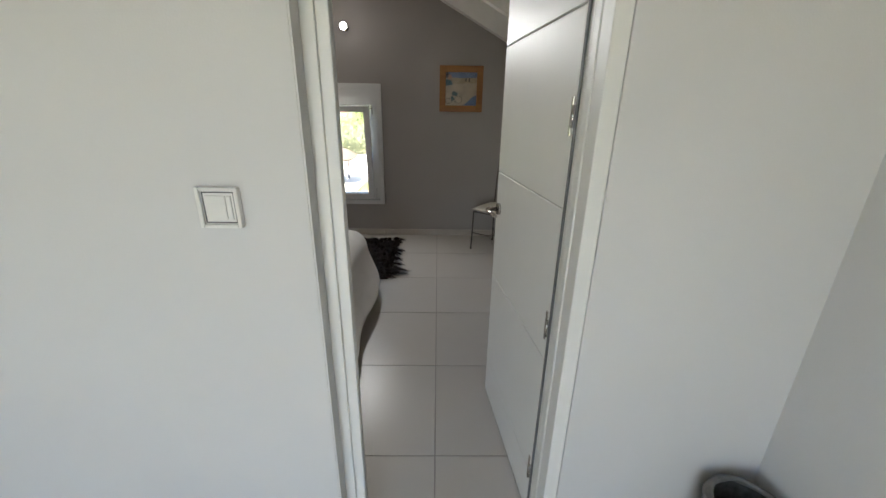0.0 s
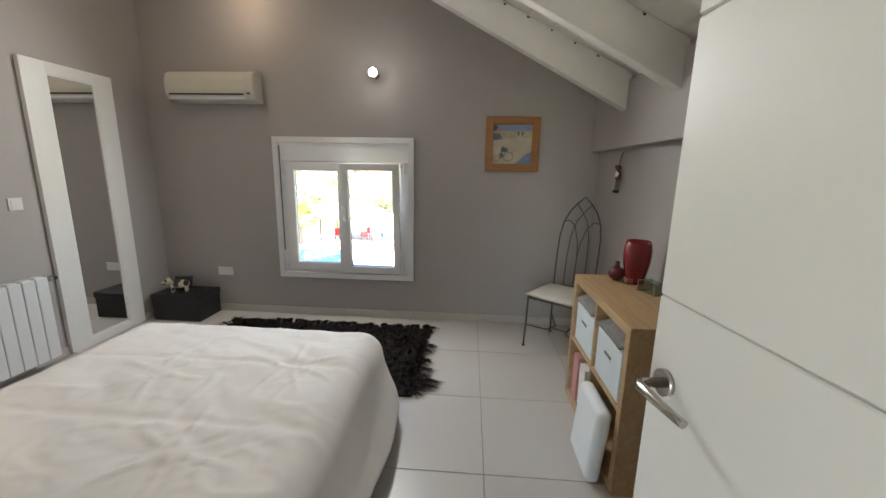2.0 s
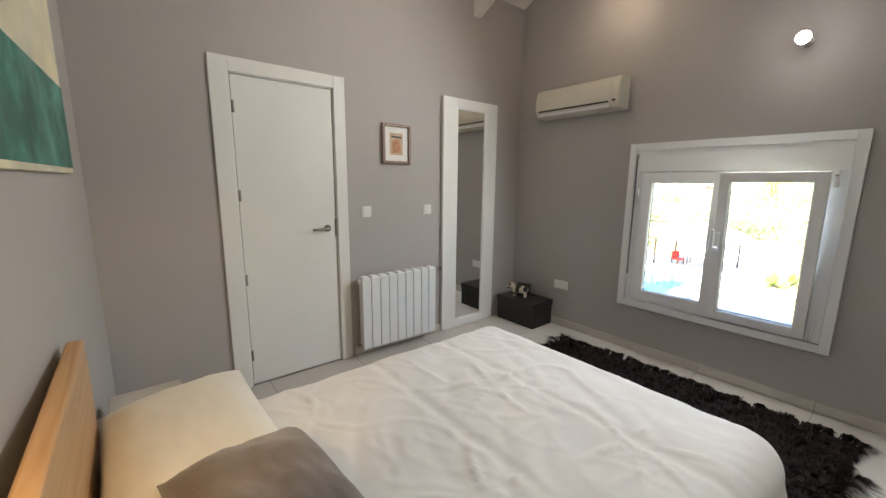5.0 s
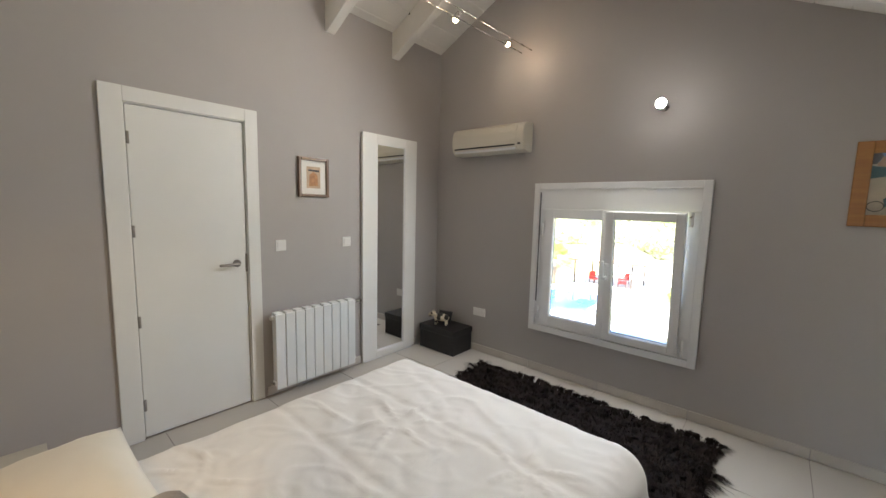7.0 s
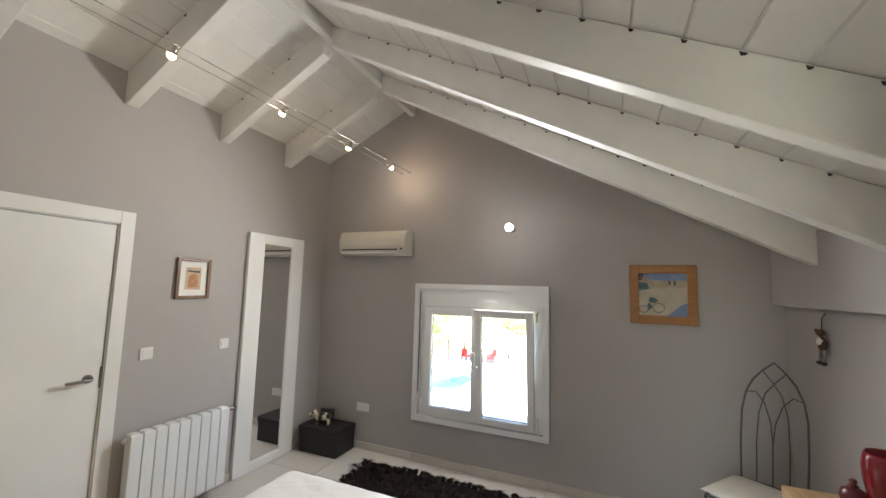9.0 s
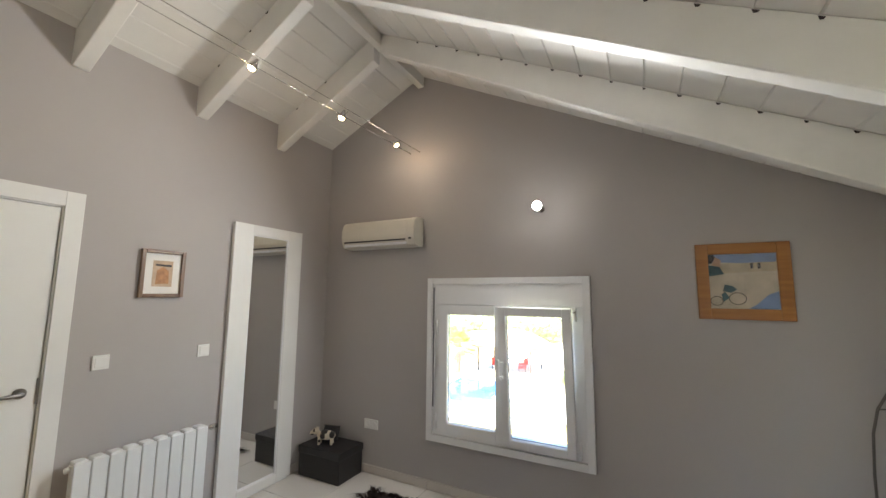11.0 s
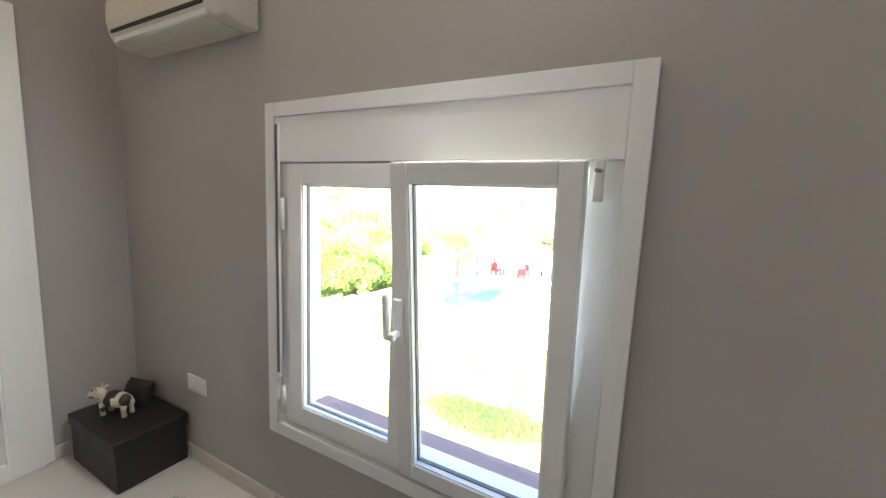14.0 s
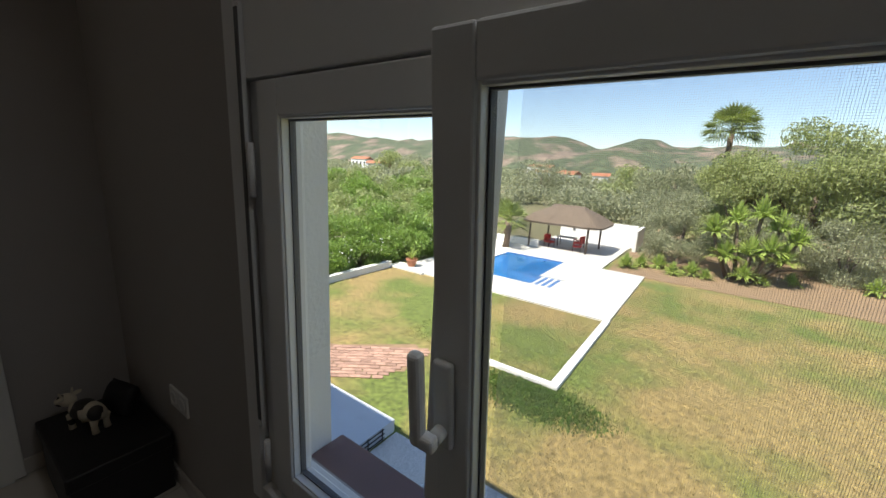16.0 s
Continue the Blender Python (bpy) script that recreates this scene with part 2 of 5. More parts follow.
def ball(bm, c, r, seg=10):
    res = bmesh.ops.create_uvsphere(bm, u_segments=seg, v_segments=max(seg - 3, 5), radius=1.0)
    for v in res["verts"]:
        v.co = Vector(c) + Vector((v.co.x * r[0], v.co.y * r[1], v.co.z * r[2]))
        for f in v.link_faces:
            f.smooth = True
    return bm


def mesh_of(name, bm, material):
    me = bpy.data.meshes.new(name)
    bm.to_mesh(me)
    bm.free()
    for m in material if isinstance(material, (list, tuple)) else [material]:
        me.materials.append(m)
    return me


def part(name, bm, material, parent, label="", kind=""):
    ob = new(name, mesh_of(name, bm, material))
    ob.parent = parent
    return tagged(ob, label, kind=kind)


def thing(name, loc, label, category, group="", rz=0.0, kind=""):
    ob = new(name)
    ob.empty_display_size = 0.1
    ob.matrix_world = pose(*loc, 0, 0, rz)
    return tagged(ob, label, category, group, kind)


def solid(name, bm, material, label, category, kind="", loc=(0, 0, 0), rz=0.0, group=""):
    ob = new(name, mesh_of(name, bm, material))
    ob.matrix_world = pose(*loc, 0, 0, rz)
    return tagged(ob, label, category, group, kind)


def structure(name, bm, material, label):
    return solid(name, bm, material, label, "setting", "structure")


# ---- the shell: room, roof, hall ----
NORTH, SOUTH, HALL_FACE = 0.0, -3.49, -3.64     # y of the window wall, of the bed wall and of that wall's hall side
WEST, EAST, EAST_UP = 0.0, 4.13, 4.06           # x of the door wall, of the chair wall and of its ring beam
RIDGE_X, RIDGE_Z = 1.073, 3.607
GROUND = -4.4


def roof_z(x):
    return RIDGE_Z - 0.5 * abs(x - RIDGE_X)


WX0, WX1, WZ0, WZ1 = 1.235, 2.445, 0.437, 1.66   # hole of the window


def gable(x):
    return roof_z(x) + 0.03


bm = bmesh.new()
prism([(-0.3, -0.2), (WX0, -0.2), (WX0, gable(WX0)), (RIDGE_X, gable(RIDGE_X)), (-0.3, gable(-0.3))], 1, 0, 0.12, bm)
prism([(WX0, WZ1), (WX1, WZ1), (WX1, gable(WX1)), (WX0, gable(WX0))], 1, 0, 0.12, bm)
prism([(WX0, -0.2), (WX1, -0.2), (WX1, WZ0), (WX0, WZ0)], 1, 0, 0.12, bm)
prism([(WX1, -0.2), (4.45, -0.2), (4.45, gable(4.45)), (WX1, gable(WX1))], 1, 0, 0.12, bm)
structure("wall_north", bm, M_WALL, "smooth greige painted gable wall with the window")
# outer skin of the gable wall, down to the garden
bm = bmesh.new()
prism([(-0.3, GROUND), (WX0, GROUND), (WX0, gable(WX0)), (RIDGE_X, gable(RIDGE_X)), (-0.3, gable(-0.3))], 1, 0.122, 0.205, bm)
prism([(WX0, WZ1), (WX1, WZ1), (WX1, gable(WX1)), (WX0, gable(WX0))], 1, 0.122, 0.205, bm)
prism([(WX0, GROUND), (WX1, GROUND), (WX1, WZ0 - 0.04), (WX0, WZ0 - 0.04)], 1, 0.122, 0.205, bm)
prism([(WX1, GROUND), (4.45, GROUND), (4.45, gable(4.45)), (WX1, gable(WX1))], 1, 0.122, 0.205, bm)
structure("facade", bm, M_OUTWALL, "white rendered outer face of the house wall")
DY0, DY1, DZ = -2.69, -2.01, 2.05                # doorway in the west wall, closed by a door
bm = box((-0.2, -3.6, -0.2), (0.0, DY0, 3.075))
cuboid(bm, (-0.2, DY0, DZ), (0.0, DY1, 3.075))
cuboid(bm, (-0.2, DY1, -0.2), (0.0, 0.0, 3.075))
structure("wall_west", bm, M_WALL, "smooth greige painted side wall")
bm = box((EAST, -3.6, -0.2), (4.45, 0.0, 1.615))
cuboid(bm, (EAST_UP, -3.6, 1.615), (4.45, 0.0, 2.06), 0.006)
structure("wall_east", bm, M_WALL, "low greige wall with an overhanging ring beam")
OX0, OX1, OZ = 2.822, 3.507, 2.06                # doorway from the hall
def bed_wall(x):
    """The bed wall runs slightly out of square."""
    return -3.38 - 0.0386 * x


bm = bmesh.new()
for x0, x1, z0 in ((-0.2, RIDGE_X, -0.2), (RIDGE_X, OX0, -0.2), (OX0, OX1, OZ), (OX1, 4.45, -0.2)):
    v = [bm.verts.new(c) for c in ((x0, HALL_FACE + 0.02, z0), (x1, HALL_FACE + 0.02, z0), (x1, bed_wall(x1), z0), (x0, bed_wall(x0), z0),
                                   (x0, HALL_FACE + 0.02, gable(x0)), (x1, HALL_FACE + 0.02, gable(x1)), (x1, bed_wall(x1), gable(x1)), (x0, bed_wall(x0), gable(x0)))]
    for q in ((3, 2, 1, 0), (4, 5, 6, 7), (0, 1, 5, 4), (1, 2, 6, 5), (2, 3, 7, 6), (3, 0, 4, 7)):
        bm.faces.new([v[i] for i in q])
bmesh.ops.recalc_face_normals(bm, faces=bm.faces)
structure("wall_south", bm, M_WALL, "greige painted wall behind the bed")
bm = box((1.3, HALL_FACE, -0.2), (OX0, HALL_FACE + 0.018, 2.5))
cuboid(bm, (OX0, HALL_FACE, OZ), (OX1, HALL_FACE + 0.018, 2.5))
cuboid(bm, (OX1, HALL_FACE, -0.2), (4.12, HALL_FACE + 0.018, 2.5))
structure("hall_wall_north", bm, M_HALL, "white painted hall wall beside the doorway")
structure("hall_wall_east", box((4.12, -7.0, -0.2), (4.3, HALL_FACE + 0.01, 2.5)), M_HALL, "white painted hall side wall")
structure("hall_wall_west", box((1.1, -7.0, -0.2), (1.3, HALL_FACE + 0.01, 2.5)), M_HALL, "white painted hall side wall")
# end wall out of view; its opening is assumed, for the hall daylight
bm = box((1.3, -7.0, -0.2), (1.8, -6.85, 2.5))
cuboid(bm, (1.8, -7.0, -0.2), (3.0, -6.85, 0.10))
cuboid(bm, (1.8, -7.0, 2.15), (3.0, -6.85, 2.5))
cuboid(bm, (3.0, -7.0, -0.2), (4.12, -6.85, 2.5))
structure("hall_wall_south", bm, M_HALL, "white painted hall end wall, unseen, with an assumed opening for daylight")
# ceiling is unseen; the darker tone keeps the upper hall walls dim
structure("hall_ceiling", box((1.1, -7.0, 2.5), (4.3, HALL_FACE + 0.01, 2.6)), M_WALL, "plain hall ceiling out of view, toned greige to cut bounced light")

BOARD = 0.16                                     # board width in plan
# ceiling boards run along the house, with V joints between them
bm = bmesh.new()
for side in (-1, 1):
    reach = (RIDGE_X + 0.4) if side < 0 else (4.65 - RIDGE_X)
    cuts = [0.0] + [BOARD * (i + 0.3) for i in range(int(reach / BOARD))]
    for a, b in zip(cuts, cuts[1:]):
        g = 0.005
        x0, x1 = RIDGE_X + side * a, RIDGE_X + side * b
        z0, z1 = RIDGE_Z - 0.5 * a, RIDGE_Z - 0.5 * b
        s = side * g
        prism([(x0 + s, z0 - 0.5 * g), (x1 - s, z1 + 0.5 * g), (x1, z1 + 0.008), (x1, z1 + 0.05), (x0, z0 + 0.05), (x0, z0 + 0.008)], 1, -3.6, 0.02, bm)
ceiling = structure("ceiling", bm, M_BOARD, "white painted tongue-and-groove board ceiling")
structure("roof_cover", prism([(-0.5, roof_z(-0.5) + 0.06), (RIDGE_X, RIDGE_Z + 0.06), (4.8, roof_z(4.8) + 0.06), (4.8, roof_z(4.8) + 0.2), (RIDGE_X, RIDGE_Z + 0.2), (-0.5, roof_z(-0.5) + 0.2)], 1, -3.6, 0.6),
          mat("terracotta_roof", (0.35, 0.15, 0.08), 0.8), "terracotta tiled roof")
structure("ridge_beam", box((RIDGE_X - 0.03, -3.5, RIDGE_Z - 0.115), (RIDGE_X + 0.03, 0.0, RIDGE_Z - 0.01), 0.004), M_BEAM, "white painted ridge board")
for k, y in enumerate((-0.64, -1.34, -2.03, -2.72, -3.36)):
    for side in (-1, 1):
        end = -0.02 if side < 0 else EAST_UP + 0.02
        start = RIDGE_X + side * 0.032
        top = lambda x: roof_z(x) - 0.002
        d = 0.235
        if side < 0:
            outline = [(start, top(start)), (start, top(start) - d + 0.03), (0.02, top(0.02) - d), (end, top(end) - d + 0.02), (end, top(end))]
        else:
            d = 0.25
            outline = [(start, top(start)), (start, top(start) - d + 0.09), (end - 0.0, top(end) - d), (end, top(end))]
        bm = prism(outline, 1, y - 0.04, y + 0.04)
        bmesh.ops.bevel(bm, geom=bm.edges[:], offset=0.006, segments=2, affect="EDGES", profile=0.5)
        raft = structure("rafter", bm, M_BEAM, "white painted timber rafter")
        # dark open knots of the board joints, just under the boards on the face towards the door
        hb = bmesh.new()
        random.seed(k * 7 + side)
        reach = (RIDGE_X - 0.05) if side < 0 else (EAST_UP - RIDGE_X - 0.1)
        for i in range(2, int(reach / BOARD)):
            if side < 0 and random.random() < 0.4:
                continue
            x = RIDGE_X + side * BOARD * (i + 0.3)
            w = random.uniform(0.008, 0.013)
            z = roof_z(x) - 0.010
            prism([(x - w, z - 0.002 - side * 0.5 * -w), (x + w, z - 0.002 + side * 0.5 * -w), (x + w * 0.5, z - 0.012), (x - w * 0.6, z - 0.011)], 1, y - 0.0435, y - 0.0395, hb)
        part("joint_hole", hb, M_HOLE, raft, "dark gaps at the board joints", "stuff")

# skirting of tile strips
def skirting(name, pieces):
    base = None
    for (a, b) in pieces:
        bm = box(a, b, 0.003, 1)
        if base is None:
            base = structure(name, bm, M_SKIRT, "cream ceramic tile skirting")
        else:
            part("skirting_tile", bm, M_SKIRT, base)


J0X, J0Y, PITCH = 3.12, -3.213, 0.643
xs = [0.014] + [J0X + PITCH * k for k in range(-4, 2) if 0.02 < J0X + PITCH * k < 4.1] + [4.116]
skirting("baseboard_north", [((a + 0.0015, -0.012, 0.002), (b - 0.0015, 0.0, 0.072)) for a, b in zip(xs, xs[1:])])
ys = [-3.385, -2.80]
skirting("baseboard_west", [((0.0, -3.385, 0.002), (0.012, -2.80, 0.072)), ((0.0, -1.915, 0.002), (0.012, -1.28, 0.072)), ((0.0, -1.277, 0.002), (0.012, -0.64, 0.072)), ((0.0, -0.637, 0.002), (0.012, -0.014, 0.072))])
skirting("baseboard_east", [((EAST - 0.012, -3.39 + 0.643 * i, 0.002), (EAST, min(-3.39 + 0.643 * (i + 1) - 0.003, -0.014), 0.072)) for i in range(6)])

# ---- window ----
win = structure("window_1", box((WX0 + 0.001, 0.05, WZ0 + 0.001), (WX0 + 0.035, 0.09, WZ1 - 0.001)), M_PVC, "white plastic tilt window with a shutter box, one sash tilted open")


def ring(bm, x0, x1, z0, z1, w, y0, y1, bevel=0.0, wb=None):
    wb = wb or w
    cuboid(bm, (x0, y0, z0), (x0 + w, y1, z1), bevel)
    cuboid(bm, (x1 - w, y0, z0), (x1, y1, z1), bevel)
    cuboid(bm, (x0 + w, y0, z1 - w), (x1 - w, y1, z1), bevel)
    cuboid(bm, (x0 + w, y0, z0), (x1 - w, y1, z0 + wb), bevel)
    return bm


part("casing", ring(bmesh.new(), 1.187, 2.497, 0.387, 1.71, 0.052, -0.032, 0.0, 0.003), M_PVC, win)
part("shutter_box", box((1.239, -0.024, 1.492), (2.445, 0.06, 1.658), 0.003), M_PVC, win)
bm = box((1.2395, -0.006, 0.4395), (1.3195, 0.06, 1.4915), 0.003)
cuboid(bm, (2.3645, -0.006, 0.4395), (2.4445, 0.06, 1.4915), 0.003)
cuboid(bm, (1.3195, -0.006, 0.4395), (2.3645, 0.06, 0.5195), 0.003)
cuboid(bm, (1.3195, -0.006, 1.4765), (2.3645, 0.06, 1.4915), 0.003)
part("window_frame", bm, M_PVC, win)
part("mullion", box((1.80, 0.0, 0.52), (1.85, 0.058, 1.476), 0.003), M_PVC, win)
slot = part("strap_guide", box((1.246, -0.034, 0.64), (1.262, -0.024, 1.64), 0.002), M_PVC, win)
part("shutter_strap", box((1.2475, -0.0365, 0.66), (1.2600, -0.0338, 1.63)), M_GASKET, slot, "dark shutter strap")
for z in (0.55, 1.30):
    part("hinge", tube([(1.282, -0.034, z - 0.06), (1.282, -0.034, z + 0.06)], 0.008, 8), M_PVC, win)


def sash(x0, x1, z0, z1, rail, name, label, handle):
    """A sash about its lower inner edge, glazed, with beads and gaskets."""
    s = part(name, ring(bmesh.new(), x0, x1, 0.0, z1 - z0, rail, -0.028, 0.030, 0.004), M_PVC, win, label)
    gx0, gx1, gz0, gz1 = x0 + rail, x1 - rail, rail, z1 - z0 - rail
    part("glazing_bead", ring(bmesh.new(), gx0 - 0.002, gx1 + 0.002, gz0 - 0.002, gz1 + 0.002, 0.006, -0.022, 0.012, 0.002), M_PVC, s)
    part("gasket", ring(bmesh.new(), gx0 + 0.003, gx1 - 0.003, gz0 + 0.003, gz1 - 0.003, 0.004, -0.004, 0.010), M_GASKET, s, "dark rubber gasket")
    p = part("pane", box((gx0, 0.000, gz0), (gx1, 0.006, gz1)), M_GLASS, s, "clear glass pane")
    p.visible_shadow = False
    if handle:
        hx, hz = x0 + 0.022, 0.575
        h = part("handle", box((hx - 0.016, -0.042, hz - 0.085), (hx + 0.016, -0.028, hz + 0.055), 0.006, 3), M_PVC, s, "white window handle turned upwards")
        bm = tube([(hx, -0.04, hz - 0.055), (hx, -0.062, hz - 0.055)], 0.011, 12)
        cuboid(bm, (hx - 0.030, -0.078, hz - 0.068), (hx + 0.010, -0.058, hz - 0.043), 0.007, 3)
        cuboid(bm, (hx - 0.030, -0.080, hz - 0.066), (hx - 0.008, -0.060, hz + 0.080), 0.008, 3)
        g = part("grip", bm, M_PVC, s)
    return s


left = sash(1.302, 1.862, 0.468, 1.486, 0.073, "sash", "closed white sash", False)
left.location = (0, 0.002, 0.468)
right = sash(1.845, 2.374, 0.455, 1.486, 0.058, "sash", "white sash tilted inwards at the top", True)
right.location = (0, -0.006, 0.455)
right.rotation_euler = (radians(5.4), 0, 0)
part("tilt_stay", box((2.385, -0.07, 1.39), (2.405, -0.03, 1.487), 0.004), M_PVC, win, "white corner stay")
part("lower_hinge", tube([(2.405, -0.04, 0.46), (2.405, -0.04, 0.58)], 0.008, 8), M_PVC, win)
part("stay_arm", tube([(2.40, -0.036, 1.462), (2.40, -0.155, 1.455)], 0.005, 6), M_NICKEL, win, "thin metal stay arm")
for x in (1.255, 2.4):
    part("shutter_guide", box((x - 0.019, 0.062, 0.45), (x + 0.025, 0.10, 1.655), 0.003), M_PVC, win)
# insect screen of fine crossed threads outside the tilted sash
bm = bmesh.new()
for i in range(190):
    x = 1.85 + 0.52 * i / 189
    cuboid(bm, (x - 0.00011, 0.108, 0.522), (x + 0.00011, 0.1083, 1.60))
for i in range(370):
    z = 0.522 + 1.078 * i / 369
    cuboid(bm, (1.85, 0.1085, z - 0.00011), (2.37, 0.1088, z + 0.00011))
part("insect_screen", bm, mat("grey_screen_thread", (0.30, 0.31, 0.33), 0.6, vary=0.0), win, "fine grey insect screen", "stuff")
M_SILL = mat("violet_clay_sill", (0.20, 0.12, 0.11), 0.7, vary=0.12, scale=9)
part("window_sill", box((1.236, 0.101, 0.40), (2.444, 0.25, 0.436), 0.006), M_SILL, win, "dull red clay tile outer sill")

# ---- inner door of the west wall ----
wd = structure("door_1", box((-0.045, DY0 + 0.022, 0.008), (-0.004, DY1 - 0.022, DZ - 0.022), 0.002), M_LACQUER, "closed plain white lacquered door")
bm = box((0.0, -2.782, 0.0), (0.016, DY0 + 0.012, 2.122), 0.003)
cuboid(bm, (0.0, DY1 - 0.012, 0.0), (0.016, -1.938, 2.122), 0.003)
cuboid(bm, (0.0, DY0 + 0.012, DZ - 0.012), (0.016, DY1 - 0.012, 2.122), 0.003)
part("architrave", bm, M_LACQUER, wd)
bm = box((-0.2, DY0, 0.0), (0.0, DY0 + 0.018, DZ))
cuboid(bm, (-0.2, DY1 - 0.018, 0.0), (0.0, DY1, DZ))
cuboid(bm, (-0.2, DY0 + 0.018, DZ - 0.018), (0.0, DY1 - 0.018, DZ))
part("door_lining", bm, M_LACQUER, wd)
for z in (0.22, 0.75, 1.30, 1.84):
    part("hinge", tube([(0.004, DY0 + 0.026, z - 0.035), (0.004, DY0 + 0.026, z + 0.035)], 0.008, 8), M_NICKEL, wd, "dull metal hinge")


def lever(parent, p, out, along, material):
    """A round rose with a bent lever; out and along are unit steps."""
    p, o, a = Vector(p), Vector(out), Vector(along)
    h = part("door_handle", tube([p, p + o * 0.011], 0.026, 20), material, parent, "satin metal lever handle")
    part("lever", tube([p + o * 0.01, p + o * 0.05, p + o * 0.058 + a * 0.012, p + o * 0.056 + a * 0.07, p + o * 0.05 + a * 0.125], [0.010, 0.010, 0.010, 0.009, 0.008], 10), material, h)


lever(wd, (-0.004, -2.10, 1.055), (1, 0, 0), (0, -1, 0), M_NICKEL)
part("latch_plate", box((-0.006, DY1 - 0.03, 0.99), (0.0022, DY1 - 0.0185, 1.12)), M_NICKEL, wd)

# ---- doorway from the hall and its open door ----
bm = box((OX0 + 0.001, -3.575, 0.0), (2.887, -3.540, 2.045), 0.003)
cuboid(bm, (OX0 + 0.001, -3.540, 0.0), (2.858, SOUTH - 0.001, 2.055), 0.003)
cuboid(bm, (OX0 + 0.001, -3.585, 0.0), (2.858, -3.575, 2.045), 0.003)
ed = structure("door_2", bm, M_LACQUER, "white panelled door standing open into the bedroom")
bm = box((3.463, -3.575, 0.0), (OX1 - 0.001, -3.540, 2.045), 0.003)
cuboid(bm, (3.482, -3.540, 0.0), (OX1 - 0.001, SOUTH - 0.001, 2.055), 0.003)
cuboid(bm, (3.466, -3.638, 0.0), (OX1 - 0.001, -3.575, 2.045), 0.003)
part("jamb", bm, M_LACQUER, ed)
part("reveal", box((OX0 + 0.0005, -3.639, 0.0), (OX0 + 0.005, -3.586, 2.055)), M_HALL, ed, "white painted wall reveal")
# dark strip added where the hinge-side gap lies in shade
part("hinge_gap_shade", box((3.462, -3.506, 0.005), (3.4665, -3.492, 2.05), 0.001), M_GASKET, ed, "dark strip standing in for the shaded gap at the hinge side")
part("strike_plate", box((2.8575, -3.530, 0.98), (2.8595, -3.505, 1.14)), M_CHROME, ed)
for z in (0.22, 0.82, 1.445, 1.88):
    part("hinge", tube([(3.478, -3.497, z - 0.05), (3.478, -3.497, z + 0.05)], 0.007, 10), M_CHROME, ed, "satin chrome hinge")
part("head_jamb", box((OX0 + 0.001, -3.585, 2.0555), (OX1 - 0.001, SOUTH - 0.001, 2.0595)), M_LACQUER, ed)
part("architrave", box((2.80, SOUTH - 0.02, 0.0), (2.866, SOUTH + 0.016, 2.12), 0.003), M_LACQUER, ed)
part("architrave", box((3.467, SOUTH - 0.04, 0.0), (3.535, SOUTH + 0.016, 2.12), 0.003), M_LACQUER, ed)
part("architrave", box((2.866, SOUTH - 0.02, 2.058), (3.467, SOUTH + 0.016, 2.12), 0.003), M_LACQUER, ed)
# the leaf in its own frame: hinge at the origin, y along the leaf, x towards the hall face
LEAF = 0.70
GROOVES = (0.20, 0.70, 1.20, 1.70)
# core showing between the panels, toned dark as the grooves' shade
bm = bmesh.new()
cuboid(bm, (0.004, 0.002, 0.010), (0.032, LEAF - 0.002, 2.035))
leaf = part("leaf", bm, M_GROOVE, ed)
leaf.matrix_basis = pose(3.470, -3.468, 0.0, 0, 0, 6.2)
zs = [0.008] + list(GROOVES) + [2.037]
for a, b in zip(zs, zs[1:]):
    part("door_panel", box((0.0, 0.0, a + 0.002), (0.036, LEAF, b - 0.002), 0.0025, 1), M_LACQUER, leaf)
for z in (0.22, 0.82, 1.445, 1.88):
    part("hinge", tube([(-0.006, -0.004, z - 0.028), (-0.006, -0.004, z + 0.028)], 0.006, 10), M_CHROME, leaf, "satin chrome hinge")
    part("hinge", box((-0.003, 0.010, z - 0.05), (0.001, 0.021, z + 0.05), 0.001), M_CHROME, leaf, "satin chrome hinge")
lever(leaf, (0.0, LEAF - 0.055, 1.04), (-1, 0, 0), (0, -1, 0), M_CHROME)
lever(leaf, (0.036, LEAF - 0.055, 1.04), (1, 0, 0), (0, -1, 0), M_CHROME)

